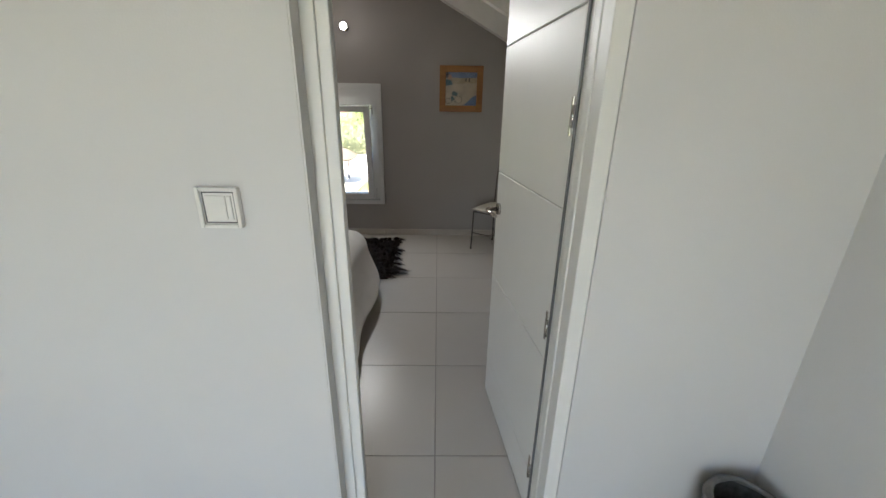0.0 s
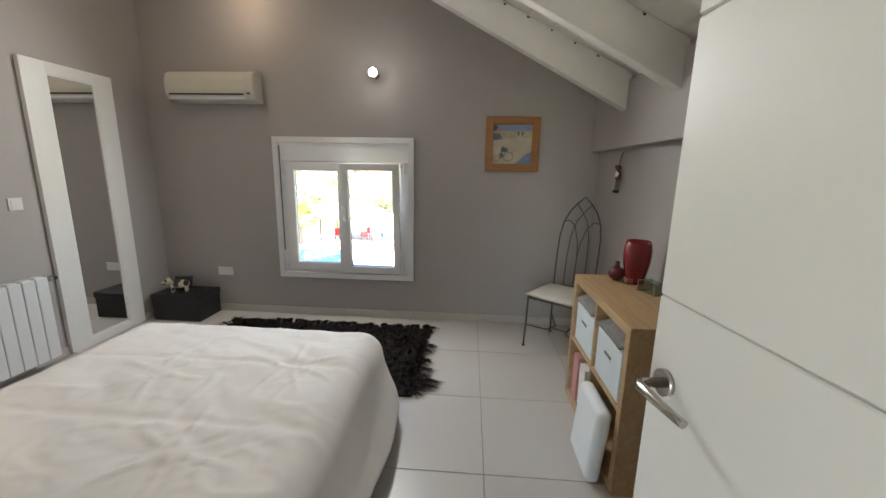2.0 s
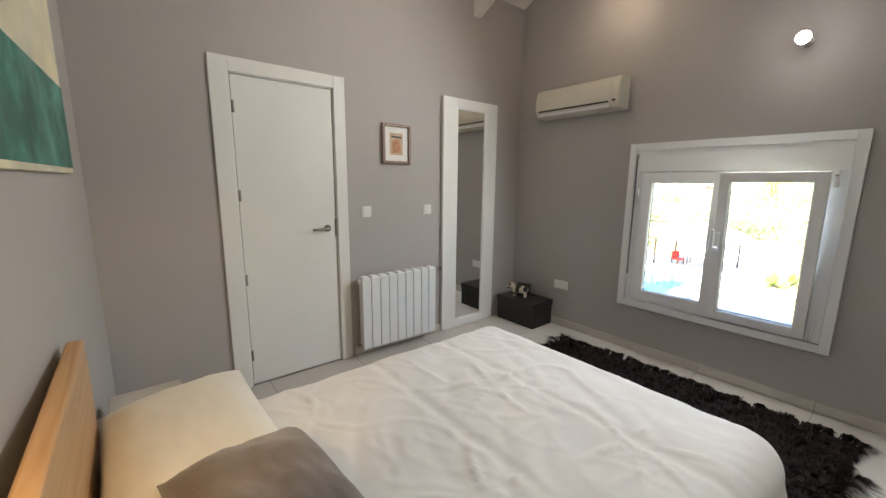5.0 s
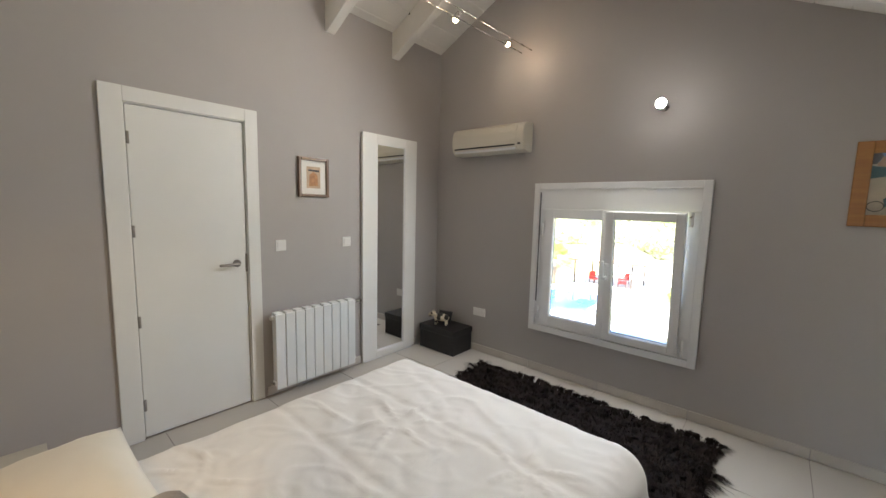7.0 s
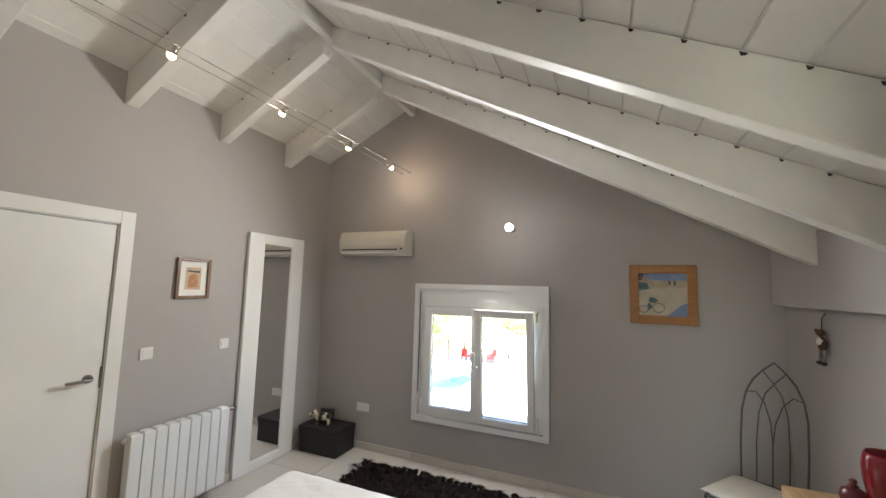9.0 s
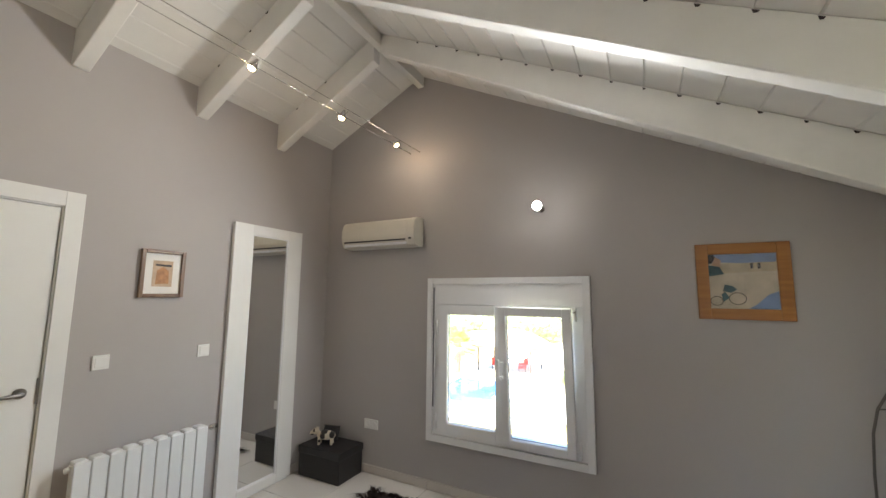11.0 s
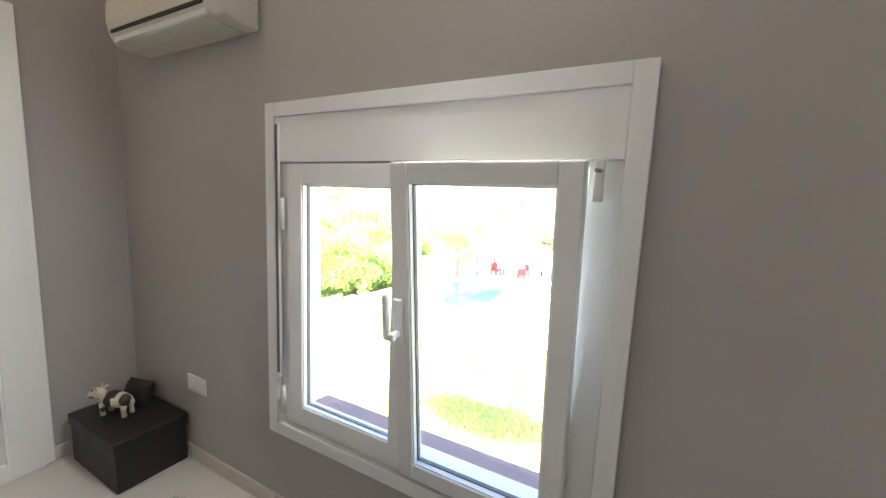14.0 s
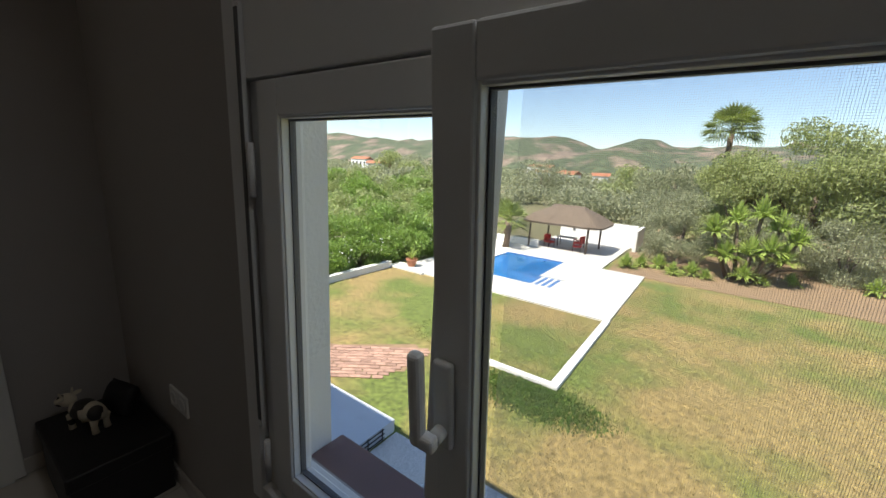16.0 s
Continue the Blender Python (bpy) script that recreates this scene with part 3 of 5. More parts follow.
# ---- bedroom: bed ----
def drape(hx, hy, top, r, hem, cx, cy, step=0.02, flare=0.10, fold=0.03):
    """A cover hanging over a box of half sizes hx, hy: flat on top, rounded at the rim, falling to the hem."""
    arc = r * math.pi / 2
    drop = top - r - hem
    out = arc + drop
    nx, ny = int(2 * (hx - r + out) / step), int(2 * (hy - r + out) / step)
    bm = bmesh.new()
    grid = []
    for j in range(ny + 1):
        row = []
        for i in range(nx + 1):
            px = (i / nx * 2 - 1) * (hx - r + out)
            py = (j / ny * 2 - 1) * (hy - r + out)
            qx, qy = max(-(hx - r), min(hx - r, px)), max(-(hy - r), min(hy - r, py))
            dx, dy = px - qx, py - qy
            d = math.hypot(dx, dy)
            ux, uy = (dx / d, dy / d) if d > 1e-6 else (0, 0)
            d = min(d, out)
            if d < arc:
                a = d / r
                o, z = r * math.sin(a), top - r * (1 - math.cos(a))
            else:
                o, z = r + flare * ((d - arc) / drop) ** 1.4, top - r - (d - arc)
            p = Vector((cx + px * 3.1, cy + py * 2.3, 0.7))
            w = noise.noise(p * 1.1) * 0.008 + abs(noise.noise(Vector((px * 2.2 + py * 3.0, py * 1.4 - px * 1.0, 2.1)) * 1.8)) ** 1.0 * fold - 0.5 * fold
            rp = Vector((px * 1.3 + py * 1.0, py * 2.6 - px * 1.6, 1.0))
            w += 0.005 * max(0, 1 - abs(noise.noise(rp * 1.6)) * 9) ** 2 + 0.003 * max(0, 1 - abs(noise.noise(rp * 3.3 + Vector((7, 3, 0)))) * 6) ** 2
            # sharp pulls that fan out from a few tufts
            for fx, fy, turn in ((0.28, -0.10, 0.6), (-0.15, 0.35, 2.2), (0.42, 0.45, 1.2), (-0.40, -0.35, 0.2), (0.05, -0.55, 1.9)):
                ex, ey = px - fx, py - fy
                far = math.hypot(ex, ey)
                ray = abs(math.sin(3.0 * (math.atan2(ey, ex) + turn) + 2.0 * noise.noise(p * 0.9)))
                w += 0.014 * max(0, 1 - ray * 4.5) * math.exp(-((far - 0.10) / 0.10) ** 2)
            crease = -0.006 * math.exp(-((py - 0.48) / 0.02) ** 2) - 0.005 * math.exp(-((py - 0.05) / 0.02) ** 2)
            ripple = 0.016 * math.sin(px * 9 + py * 7 + 2 * noise.noise(p)) * min(d / out, 1) ** 1.5
            row.append(bm.verts.new((cx + qx + ux * (o + ripple), cy + qy + uy * (o + ripple), z + (w + crease) * (1 - min(d / arc, 1) * 0.6) + 0.02 * noise.noise(p * 0.6) * (d / out))))
        grid.append(row)
    for j in range(ny):
        for i in range(nx):
            bm.faces.new((grid[j][i], grid[j][i + 1], grid[j + 1][i + 1], grid[j + 1][i])).smooth = True
    return bm


def cushion(w, d, h, n=26, pinch=0.07, fold=0.01, seed=0.0):
    """A stuffed pillow about its centre, with pointed corners and a seam."""
    bm = bmesh.new()
    sides = []
    for s in (1, -1):
        rows = []
        for j in range(n + 1):
            row = []
            for i in range(n + 1):
                u, v = i / n * 2 - 1, j / n * 2 - 1
                x = u * w / 2 * (1 - pinch * (1 - v * v))
                y = v * d / 2 * (1 - pinch * (1 - u * u))
                t = max(0, (1 - abs(u) ** 2.6) * (1 - abs(v) ** 2.6)) ** 0.55
                z = s * h / 2 * t + noise.noise(Vector((u * 2.2 + seed, v * 2.2, s))) * fold * t
                z += fold * 0.7 * t * abs(noise.noise(Vector((u * 5 + seed, v * 5, s + 3))))
                row.append(bm.verts.new((x, y, z)))
            rows.append(row)
        for j in range(n):
            for i in range(n):
                q = [rows[j][i], rows[j][i + 1], rows[j + 1][i + 1], rows[j + 1][i]]
                bm.faces.new(q if s > 0 else q[::-1]).smooth = True
    bmesh.ops.remove_doubles(bm, verts=bm.verts[:], dist=0.0008)
    return bm


bed = thing("bed", (1.84, -2.42, 0.0), "double bed with cream cotton cover and beech headboard", "bed")
BX, BY = 1.84, -2.42
part("mattress", box((-0.68, -0.92, 0.25), (0.68, 0.90, 0.47), 0.06, 4), M_LINEN, bed)
part("bed_base", box((-0.66, -0.92, 0.09), (0.66, 0.86, 0.25), 0.01), M_LEATHER, bed, "dark upholstered bed base")
for x in (-0.58, 0.58):
    for y in (-0.84, 0.78):
        part("leg", tube([(x, y, 0.0), (x, y, 0.09)], 0.025, 12), M_BLACK, bed)
part("headboard", box((-0.74, -0.985, 0.20), (0.80, -0.942, 0.90), 0.008, 3), M_BEECH, bed, "beech veneer headboard")
cover = part("duvet", drape(0.745, 0.955, 0.540, 0.13, 0.10, -0.03, 0.0, step=0.014, fold=0.014), M_LINEN, bed, "creased cream cotton duvet cover")
sol = cover.modifiers.new("thickness", "SOLIDIFY")
sol.thickness, sol.offset = 0.012, -1.0
pl = solid("pillow", cushion(0.76, 0.46, 0.20, pinch=0.05, seed=1.3), M_PILLOW, "plump ivory pillow lying against the headboard", "pillow")
pl.matrix_world = pose(1.37, -3.13, 0.585, 5, 0, 2)
cu = solid("cushion", cushion(0.53, 0.36, 0.24, pinch=0.04, fold=0.022, seed=4.2), M_TAUPE, "taupe ribbed scatter cushion on the bed", "cushion")
cu.matrix_world = pose(1.87, -3.01, 0.62, -4, 7, 8)
# bedside stand
ns = thing("nightstand", (0.72, -3.215, 0), "small pale wooden nightstand beside the bed", "nightstand")
part("top", box((-0.14, -0.15, 0.42), (0.14, 0.11, 0.45), 0.004), mat("washed_oak", (0.5, 0.47, 0.41), 0.5, vary=0.1), ns)
part("body", box((-0.13, -0.14, 0.12), (0.13, 0.10, 0.42), 0.004), M_LACQUER, ns)
for lx in (-0.11, 0.11):
    for ly in (-0.12, 0.08):
        part("leg", box((lx - 0.015, ly - 0.015, 0), (lx + 0.015, ly + 0.015, 0.12)), M_LACQUER, ns)

# landscape canvas over the bed
cv = thing("canvas_painting", (1.05, -3.425, 1.42), "green and cream abstract landscape canvas over the bed", "painting", rz=-2.2)
part("canvas", box((-0.55, 0.0, 0.0), (0.55, 0.03, 0.75), 0.003), mat("painted_sky", (0.62, 0.56, 0.40), 0.7, vary=0.2, scale=4, second=(0.45, 0.47, 0.42), second_scale=2.5), cv)
part("painted_field", box((-0.548, 0.0305, 0.02), (0.548, 0.032, 0.33)), mat("painted_green", (0.03, 0.12, 0.10), 0.6, vary=0.4, scale=9, second=(0.10, 0.26, 0.22), second_scale=5), cv, "dark green brushed field")

# ---- shag rug ----
RX0, RX1, RY0, RY1 = 0.86, 2.68, -1.33, -0.27
rug = thing("rug", (0, 0, 0), "dark brown long-pile shag rug on the tiles", "rug")
part("backing", box((RX0, RY0, 0.001), (RX1, RY1, 0.014), 0.003), M_RUG, rug)
rng = np.random.default_rng(5)
verts, faces = [], []
for i in range(30000):
    x, y = rng.uniform(RX0, RX1), rng.uniform(RY0, RY1)
    if y < -1.25 and x < 2.4:
        continue
    if rng.random() < 0.12:
        k = rng.integers(3)
        x, y = ((RX1 - 0.01, y), (x, RY1 - 0.01), (x, RY1 - 0.005))[k]
    if rng.random() < 0.75:
        # strands gather into locks
        qx, qy = round(x / 0.055) * 0.055, round(y / 0.055) * 0.055
        x += (qx + 0.06 * noise.noise(Vector((qx * 41.7, qy * 40, 1))) - x) * 0.55
        y += (qy + 0.06 * noise.noise(Vector((qx * 41.7, qy * 40, 9))) - y) * 0.55
    tuft = noise.noise(Vector((round(x / 0.055) * 7.3, round(y / 0.055) * 5.1, 0)))
    rag = 0.9 + 1.5 * noise.noise(Vector((x * 14, y * 14, 5)))
    a = rng.normal() * 0.7 + 9 * tuft
    ex, ey = (x - (RX0 + RX1) / 2) / (RX1 - RX0), (y - (RY0 + RY1) / 2) / (RY1 - RY0)
    out = 0.05 * rag * (max(abs(ex) - 0.46, 0) / 0.04)
    dx = math.cos(a) * 0.028 + np.sign(ex) * out * (abs(ex) > abs(ey))
    dy = math.sin(a) * 0.028 + np.sign(ey) * 0.045 * rag * (max(abs(ey) - 0.46, 0) / 0.04)
    ln = rng.uniform(0.7, 1.25)
    h = 0.03 + 0.018 * rng.random() + 0.024 * tuft
    w = 0.0028
    px, py = -math.sin(a) * w, math.cos(a) * w
    b = len(verts)
    edge = 0.5 if max(abs(ex), abs(ey)) > 0.47 else 1.0
    verts += [(x - px, y - py, 0.012), (x + px, y + py, 0.012), (x + dx * 0.5 * ln + px, y + dy * 0.5 * ln + py, h * 0.85), (x + dx * 0.5 * ln - px, y + dy * 0.5 * ln - py, h * 0.85), (x + dx * 1.3 * ln, y + dy * 1.3 * ln, max(h * (0.95 if edge == 1 else 0.3), 0.008))]
    faces += [(b, b + 1, b + 2, b + 3), (b + 3, b + 2, b + 4)]
me = bpy.data.meshes.new("pile")
me.from_pydata(verts, [], faces)
me.materials.append(M_RUG)
pile = new("pile", me)
pile.parent = rug
tagged(pile, "long dark brown pile strands", kind="stuff")

# ---- radiator ----
rad = thing("radiator", (0.09, -1.545, 0.0), "white aluminium column radiator on the wall", "radiator")
N, W = 9, 0.079
for i in range(N):
    y = (i - N / 2) * W
    bm = box((0.028, y + 0.0025, 0.085), (0.045, y + W - 0.0025, 0.665), 0.006, 3)
    cuboid(bm, (-0.035, y + 0.010, 0.10), (0.030, y + W - 0.010, 0.672), 0.008, 2)
    cuboid(bm, (-0.030, y + 0.002, 0.62), (0.02, y + W - 0.002, 0.65), 0.004, 1)
    cuboid(bm, (-0.030, y + 0.002, 0.11), (0.02, y + W - 0.002, 0.14), 0.004, 1)
    part("column", bm, M_RADIATOR, rad)
ye = N / 2 * W
part("valve", tube([(0.0, ye, 0.635), (0.0, ye + 0.03, 0.635), (0.0, ye + 0.045, 0.635), (0.0, ye + 0.085, 0.635)], [0.010, 0.010, 0.019, 0.016], 12), M_CHROME, rad, "thermostat valve")
part("valve", tube([(0.0, -ye - 0.025, 0.125), (0.0, -ye, 0.125)], 0.013, 12), M_CHROME, rad)
part("plug", tube([(0.0, -ye - 0.018, 0.635), (0.0, -ye, 0.635)], 0.015, 12), M_RADIATOR, rad)
part("pipe", tube([(0.0, ye, 0.125), (0.0, ye + 0.025, 0.125), (-0.05, ye + 0.03, 0.125), (-0.0905, ye + 0.03, 0.125)], 0.008, 8), M_RADIATOR, rad)
for y in (-0.2, 0.2):
    part("bracket", box((-0.09, y - 0.012, 0.55), (-0.03, y + 0.012, 0.58)), M_RADIATOR, rad)

# ---- leaning mirror ----
mi = thing("mirror", (0.0, -0.705, 0.0), "tall mirror in a wide white wooden frame by the corner", "mirror")
bm = bmesh.new()
x0, x1 = 0.004, 0.036
for a, b, c, d in ((-0.333, -0.170, 0.012, 2.125), (0.185, 0.333, 0.012, 2.125), (-0.170, 0.185, 2.045, 2.125), (-0.170, 0.185, 0.012, 0.075)):
    cuboid(bm, (x0, a, c), (x1, b, d), 0.003)
part("frame", bm, M_LACQUER, mi)
bm = bmesh.new()
for a, b, c, d in ((-0.172, -0.160, 0.073, 2.047), (0.175, 0.187, 0.073, 2.047), (-0.160, 0.175, 2.035, 2.047), (-0.160, 0.175, 0.073, 0.085)):
    cuboid(bm, (x0 + 0.01, a, c), (x1 - 0.006, b, d), 0.002, 1)
part("inner_bead", bm, M_PVC, mi)
part("glass", box((0.012, -0.162, 0.083), (0.020, 0.177, 2.037)), M_MIRROR, mi, "mirror glass")
part("foot", box((0.004, -0.30, 0.0), (0.030, 0.30, 0.012)), M_RADIATOR, mi)

# ---- framed pictures ----
def framed(name, m, w, h, bw, wood_mat, label):
    """A picture hung on a wall: local x across, z up, its back on the plane y = 0, seen from -y."""
    t = thing(name, (0, 0, 0), label, "picture")
    t.matrix_world = m
    bm = bmesh.new()
    for a, b, c, d in ((-w / 2, -w / 2 + bw, -h / 2, h / 2), (w / 2 - bw, w / 2, -h / 2, h / 2), (-w / 2 + bw, w / 2 - bw, h / 2 - bw, h / 2), (-w / 2 + bw, w / 2 - bw, -h / 2, -h / 2 + bw)):
        cuboid(bm, (a, -0.026, c), (b, -0.002, d), 0.004)
    part("frame", bm, wood_mat, t)
    return t


def patch(t, pts, mat_, level, name="painted_shape"):
    part(name, prism(pts, 1, -0.0105 - 0.0006 * level, -0.010), mat_, t)


pic = framed("beach_picture", pose(3.367, 0, 1.668), 0.468, 0.465, 0.066, M_PINE, "beach scene print in a broad orange pine frame")
P_SAND = mat("print_sand", (0.52, 0.45, 0.34), 0.6, vary=0.12, scale=14)
P_SEA = mat("print_sea_blue", (0.17, 0.25, 0.42), 0.6, vary=0.15, scale=18)
P_TEAL = mat("print_teal", (0.06, 0.13, 0.15), 0.6, vary=0.2, scale=30)
P_DARK = mat("print_dark", (0.05, 0.045, 0.045), 0.6)
P_SKIN = mat("print_ochre", (0.45, 0.27, 0.17), 0.6, vary=0.1, scale=20)
P_DUNE = mat("print_dune", (0.45, 0.37, 0.25), 0.6, vary=0.15, scale=14)
part("print", box((-0.17, -0.010, -0.17), (0.17, -0.004, 0.17)), P_SAND, pic)
patch(pic, [(-0.168, 0.12), (0.0, 0.11), (0.168, 0.115), (0.168, 0.168), (-0.168, 0.168)], P_SEA, 1)
patch(pic, [(-0.168, 0.04), (0.0, 0.055), (0.168, 0.06), (0.168, 0.115), (0.0, 0.11), (-0.1, 0.108)], P_DUNE, 1)
patch(pic, [(-0.168, 0.03), (-0.09, 0.045), (-0.11, 0.09), (-0.168, 0.10)], P_TEAL, 2)
patch(pic, [(-0.15, 0.10), (-0.11, 0.09), (-0.10, 0.13), (-0.13, 0.15)], P_SKIN, 2)
patch(pic, [(-0.168, 0.11), (-0.15, 0.11), (-0.13, 0.15), (-0.14, 0.167), (-0.168, 0.167)], P_DARK, 3)
patch(pic, [(-0.10, -0.06), (-0.09, -0.02), (-0.05, -0.03), (-0.03, -0.05), (-0.06, -0.07)], P_TEAL, 2)
patch(pic, [(-0.11, -0.08), (-0.09, -0.065), (-0.07, -0.10), (-0.10, -0.125)], P_TEAL, 3)
patch(pic, [(0.06, -0.14), (0.12, -0.08), (0.168, -0.06), (0.168, -0.165), (0.02, -0.165)], P_SEA, 2)
for cx, cz, r in ((-0.03, -0.105, 0.042), (-0.135, -0.12, 0.032)):
    part("painted_ring", tube([(cx + r * math.cos(a), -0.0105, cz + r * 0.85 * math.sin(a)) for a in np.linspace(0, math.tau, 20)[:-1]], 0.0022, 5, closed=True), P_DARK, pic)
for cx in (0.05, 0.085):
    patch(pic, [(cx - 0.007, 0.075), (cx + 0.007, 0.075), (cx + 0.007, 0.11), (cx - 0.007, 0.11)], P_DARK, 3)
pc = part("picture_glass", box((-0.17, -0.0145, -0.17), (0.17, -0.0125, 0.17)), M_GLASS, pic)
pc.visible_shadow = False

pic2 = framed("small_picture", pose(0, -1.505, 1.692, 0, 0, 90), 0.265, 0.31, 0.024, M_WALNUT, "small sepia print with white mount in walnut frame")
part("mount", box((-0.115, -0.010, -0.135), (0.115, -0.004, 0.135)), M_MOUNT, pic2)
patch(pic2, [(-0.06, -0.085), (0.06, -0.085), (0.06, 0.085), (-0.06, 0.085)], mat("sepia_print", (0.50, 0.37, 0.26), 0.7, vary=0.15, scale=25), 1)
patch(pic2, [(-0.04, -0.07), (0.04, -0.065), (0.035, 0.02), (0.0, 0.045), (-0.035, 0.02)], mat("sepia_figure", (0.42, 0.21, 0.10), 0.7, vary=0.25, scale=30), 2)
patch(pic2, [(-0.045, 0.05), (0.05, 0.045), (0.05, 0.06), (-0.045, 0.062)], P_DARK, 2)

# ---- switches and sockets ----
def wall_plate(name, m, label, rockers, w=0.083, h=0.083):
    t = thing(name, (0, 0, 0), label, "switch")
    t.matrix_world = m
    part("plate", box((-w / 2, -0.009, -h / 2), (w / 2, 0.0, h / 2), 0.003, 3), M_SWITCH, t)
    for x0, x1 in rockers:
        part("rocker", box((x0, -0.0135, -0.028), (x1, -0.008, 0.028), 0.002, 2), M_SWITCH, t)
    return t


wall_plate("light_switch", pose(0, -1.783, 1.163, 0, 0, 90), "white square light switch on the grey wall", [(-0.028, 0.028)])
wall_plate("light_switch", pose(0, -1.192, 1.16, 0, 0, 90), "white square light switch beside the mirror", [(-0.028, 0.028)])
hs_ = wall_plate("light_switch", pose(2.625, HALL_FACE, 1.24), "white framed light switch on the hall wall", [(-0.031, 0.016), (0.018, 0.029)], 0.094, 0.094)
part("frame", ring(bmesh.new(), -0.047, 0.047, -0.047, 0.047, 0.009, -0.017, -0.004, 0.002), M_SWITCH, hs_)
# dark ring draws the shadow line between frame and rocker
part("joint", ring(bmesh.new(), -0.0365, 0.0365, -0.0365, 0.0365, 0.003, -0.0098, -0.004), M_GASKET, hs_, "joint round the rocker, its shadow line put in as a dark ring")
so = wall_plate("power_socket", pose(0.612, 0, 0.415), "white double power socket low on the wall", [], 0.15, 0.083)
for x in (-0.036, 0.036):
    part("socket_face", lathe([(0.026, 0.0), (0.027, 0.003), (0.020, 0.0035), (0.019, 0.001)], sides=20), M_SWITCH, so).matrix_basis = pose(x, -0.009, 0, 90)

# ---- air conditioner ----
ac = thing("air_conditioner", (0.75, 0.0, 1.988), "ivory wall-mounted air conditioner with dark outlet slot", "air conditioner")
prof = [(0.0, 0.0), (-0.10, 0.0), (-0.15, 0.012), (-0.175, 0.045), (-0.188, 0.10), (-0.185, 0.17), (-0.165, 0.225), (-0.12, 0.25), (0.0, 0.255)]
prof = [(y * 0.9, z) for y, z in prof]
bm = prism(prof, 0, -0.42, 0.30)
part("body", bm, M_AC, ac)
bm = prism([(y * 1.03, z * 1.01 - 0.001) for y, z in prof], 0, 0.302, 0.375)
bmesh.ops.bevel(bm, geom=bm.edges[:], offset=0.008, segments=3, affect="EDGES", profile=0.5)
part("end_cap", bm, M_AC, ac)
part("outlet_slot", box((-0.39, -0.1665, 0.050), (0.285, -0.135, 0.062)), M_BLACK, ac, "dark air outlet slot")
part("louvre", box((-0.40, -0.152, 0.016), (0.29, -0.125, 0.046), 0.005), M_PVC, ac)
part("display", box((0.322, -0.176, 0.055), (0.345, -0.15, 0.068)), M_BLACK, ac)

# ---- black storage box with the cow ornament ----
bx = thing("storage_box", (0.30, -0.17, 0.0), "black leatherette storage box with lid in the corner", "box")
part("body", box((-0.225, -0.15, 0.0), (0.235, 0.15, 0.215), 0.006), M_LEATHER, bx)
part("lid", box((-0.232, -0.157, 0.19), (0.242, 0.157, 0.25), 0.008, 3), M_LEATHER, bx)
cow = thing("cow_ornament", (0.27, -0.20, 0.25), "black and ivory spotted cow ornament on the box", "ornament", rz=205)
bm = bmesh.new()
ball(bm, (0, 0, 0.075), (0.085, 0.036, 0.040), 14)
ball(bm, (0.095, 0.0, 0.105), (0.036, 0.026, 0.026), 12)
ball(bm, (0.128, 0.0, 0.093), (0.020, 0.020, 0.017), 10)
for x in (-0.055, 0.055):
    for y in (-0.022, 0.022):
        tube([(x, y, 0.06), (x + 0.004, y, 0.03), (x, y, 0.0)], [0.015, 0.010, 0.012], 8, bm)
for y in (-0.03, 0.03):
    ball(bm, (0.085, y, 0.122), (0.008, 0.018, 0.008), 8)
    tube([(0.092, y * 0.6, 0.125), (0.096, y * 0.8, 0.145)], [0.005, 0.003], 6, bm)
part("body", bm, M_COWWHITE, cow)
for c, r in (((0.01, 0.0, 0.094), (0.045, 0.034, 0.026)), ((0.02, 0.02, 0.075), (0.03, 0.022, 0.028)), ((-0.055, 0.012, 0.082), (0.026, 0.028, 0.03)), ((0.10, 0.012, 0.115), (0.016, 0.017, 0.016)), ((0.055, 0.023, 0.035), (0.013, 0.012, 0.02)), ((0.125, 0.0, 0.085), (0.02, 0.019, 0.012))):
    part("spot", ball(bmesh.new(), c, r, 10), M_COWBLACK, cow)
bag = solid("trinket_case", cushion(0.16, 0.13, 0.10, 12, 0.02, 0.004), M_LEATHER, "small dark padded case behind the cow", "case")
bag.matrix_world = pose(0.22, -0.085, 0.30, 70, 0, 15)

# ---- iron chair ----
ch = thing("iron_chair", (3.79, -0.455, 0.0), "grey wrought-iron chair with gothic arched back and pale seat pad", "chair", rz=-38)
part("seat_cushion", cushion(0.44, 0.43, 0.075, 18, 0.01, 0.003), M_SEATPAD, ch, "off-white seat pad").matrix_basis = pose(0, 0, 0.455)
part("seat_ring", tube([(x, y, 0.425) for x, y in ((-0.20, -0.19), (0.20, -0.19), (0.20, 0.19), (-0.20, 0.19))], 0.008, 8, closed=True), M_IRON, ch)
for x, y, k in ((-0.20, -0.19, 1), (0.20, -0.19, 1), (-0.17, 0.20, 0), (0.17, 0.20, 0)):
    part("leg", tube([(x, y, 0.425), (x * 1.02, y * 1.03, 0.2), (x * 1.05, y * 1.08, 0.012)], 0.008, 8), M_IRON, ch)
    part("foot", lathe([(0.010, 0.0), (0.013, 0.006), (0.010, 0.02)], (x * 1.05, y * 1.08, 0.0), 10), M_IRON, ch)
for s in (-1, 1):
    part("stretcher", tube([(s * 0.205, -0.20, 0.19), (s * 0.08, -0.06, 0.14), (s * 0.06, 0.06, 0.14), (s * 0.175, 0.205, 0.19)], 0.006, 8), M_IRON, ch)
part("stretcher", tube([(-0.075, 0.0, 0.138), (0.075, 0.0, 0.138)], 0.006, 8), M_IRON, ch)
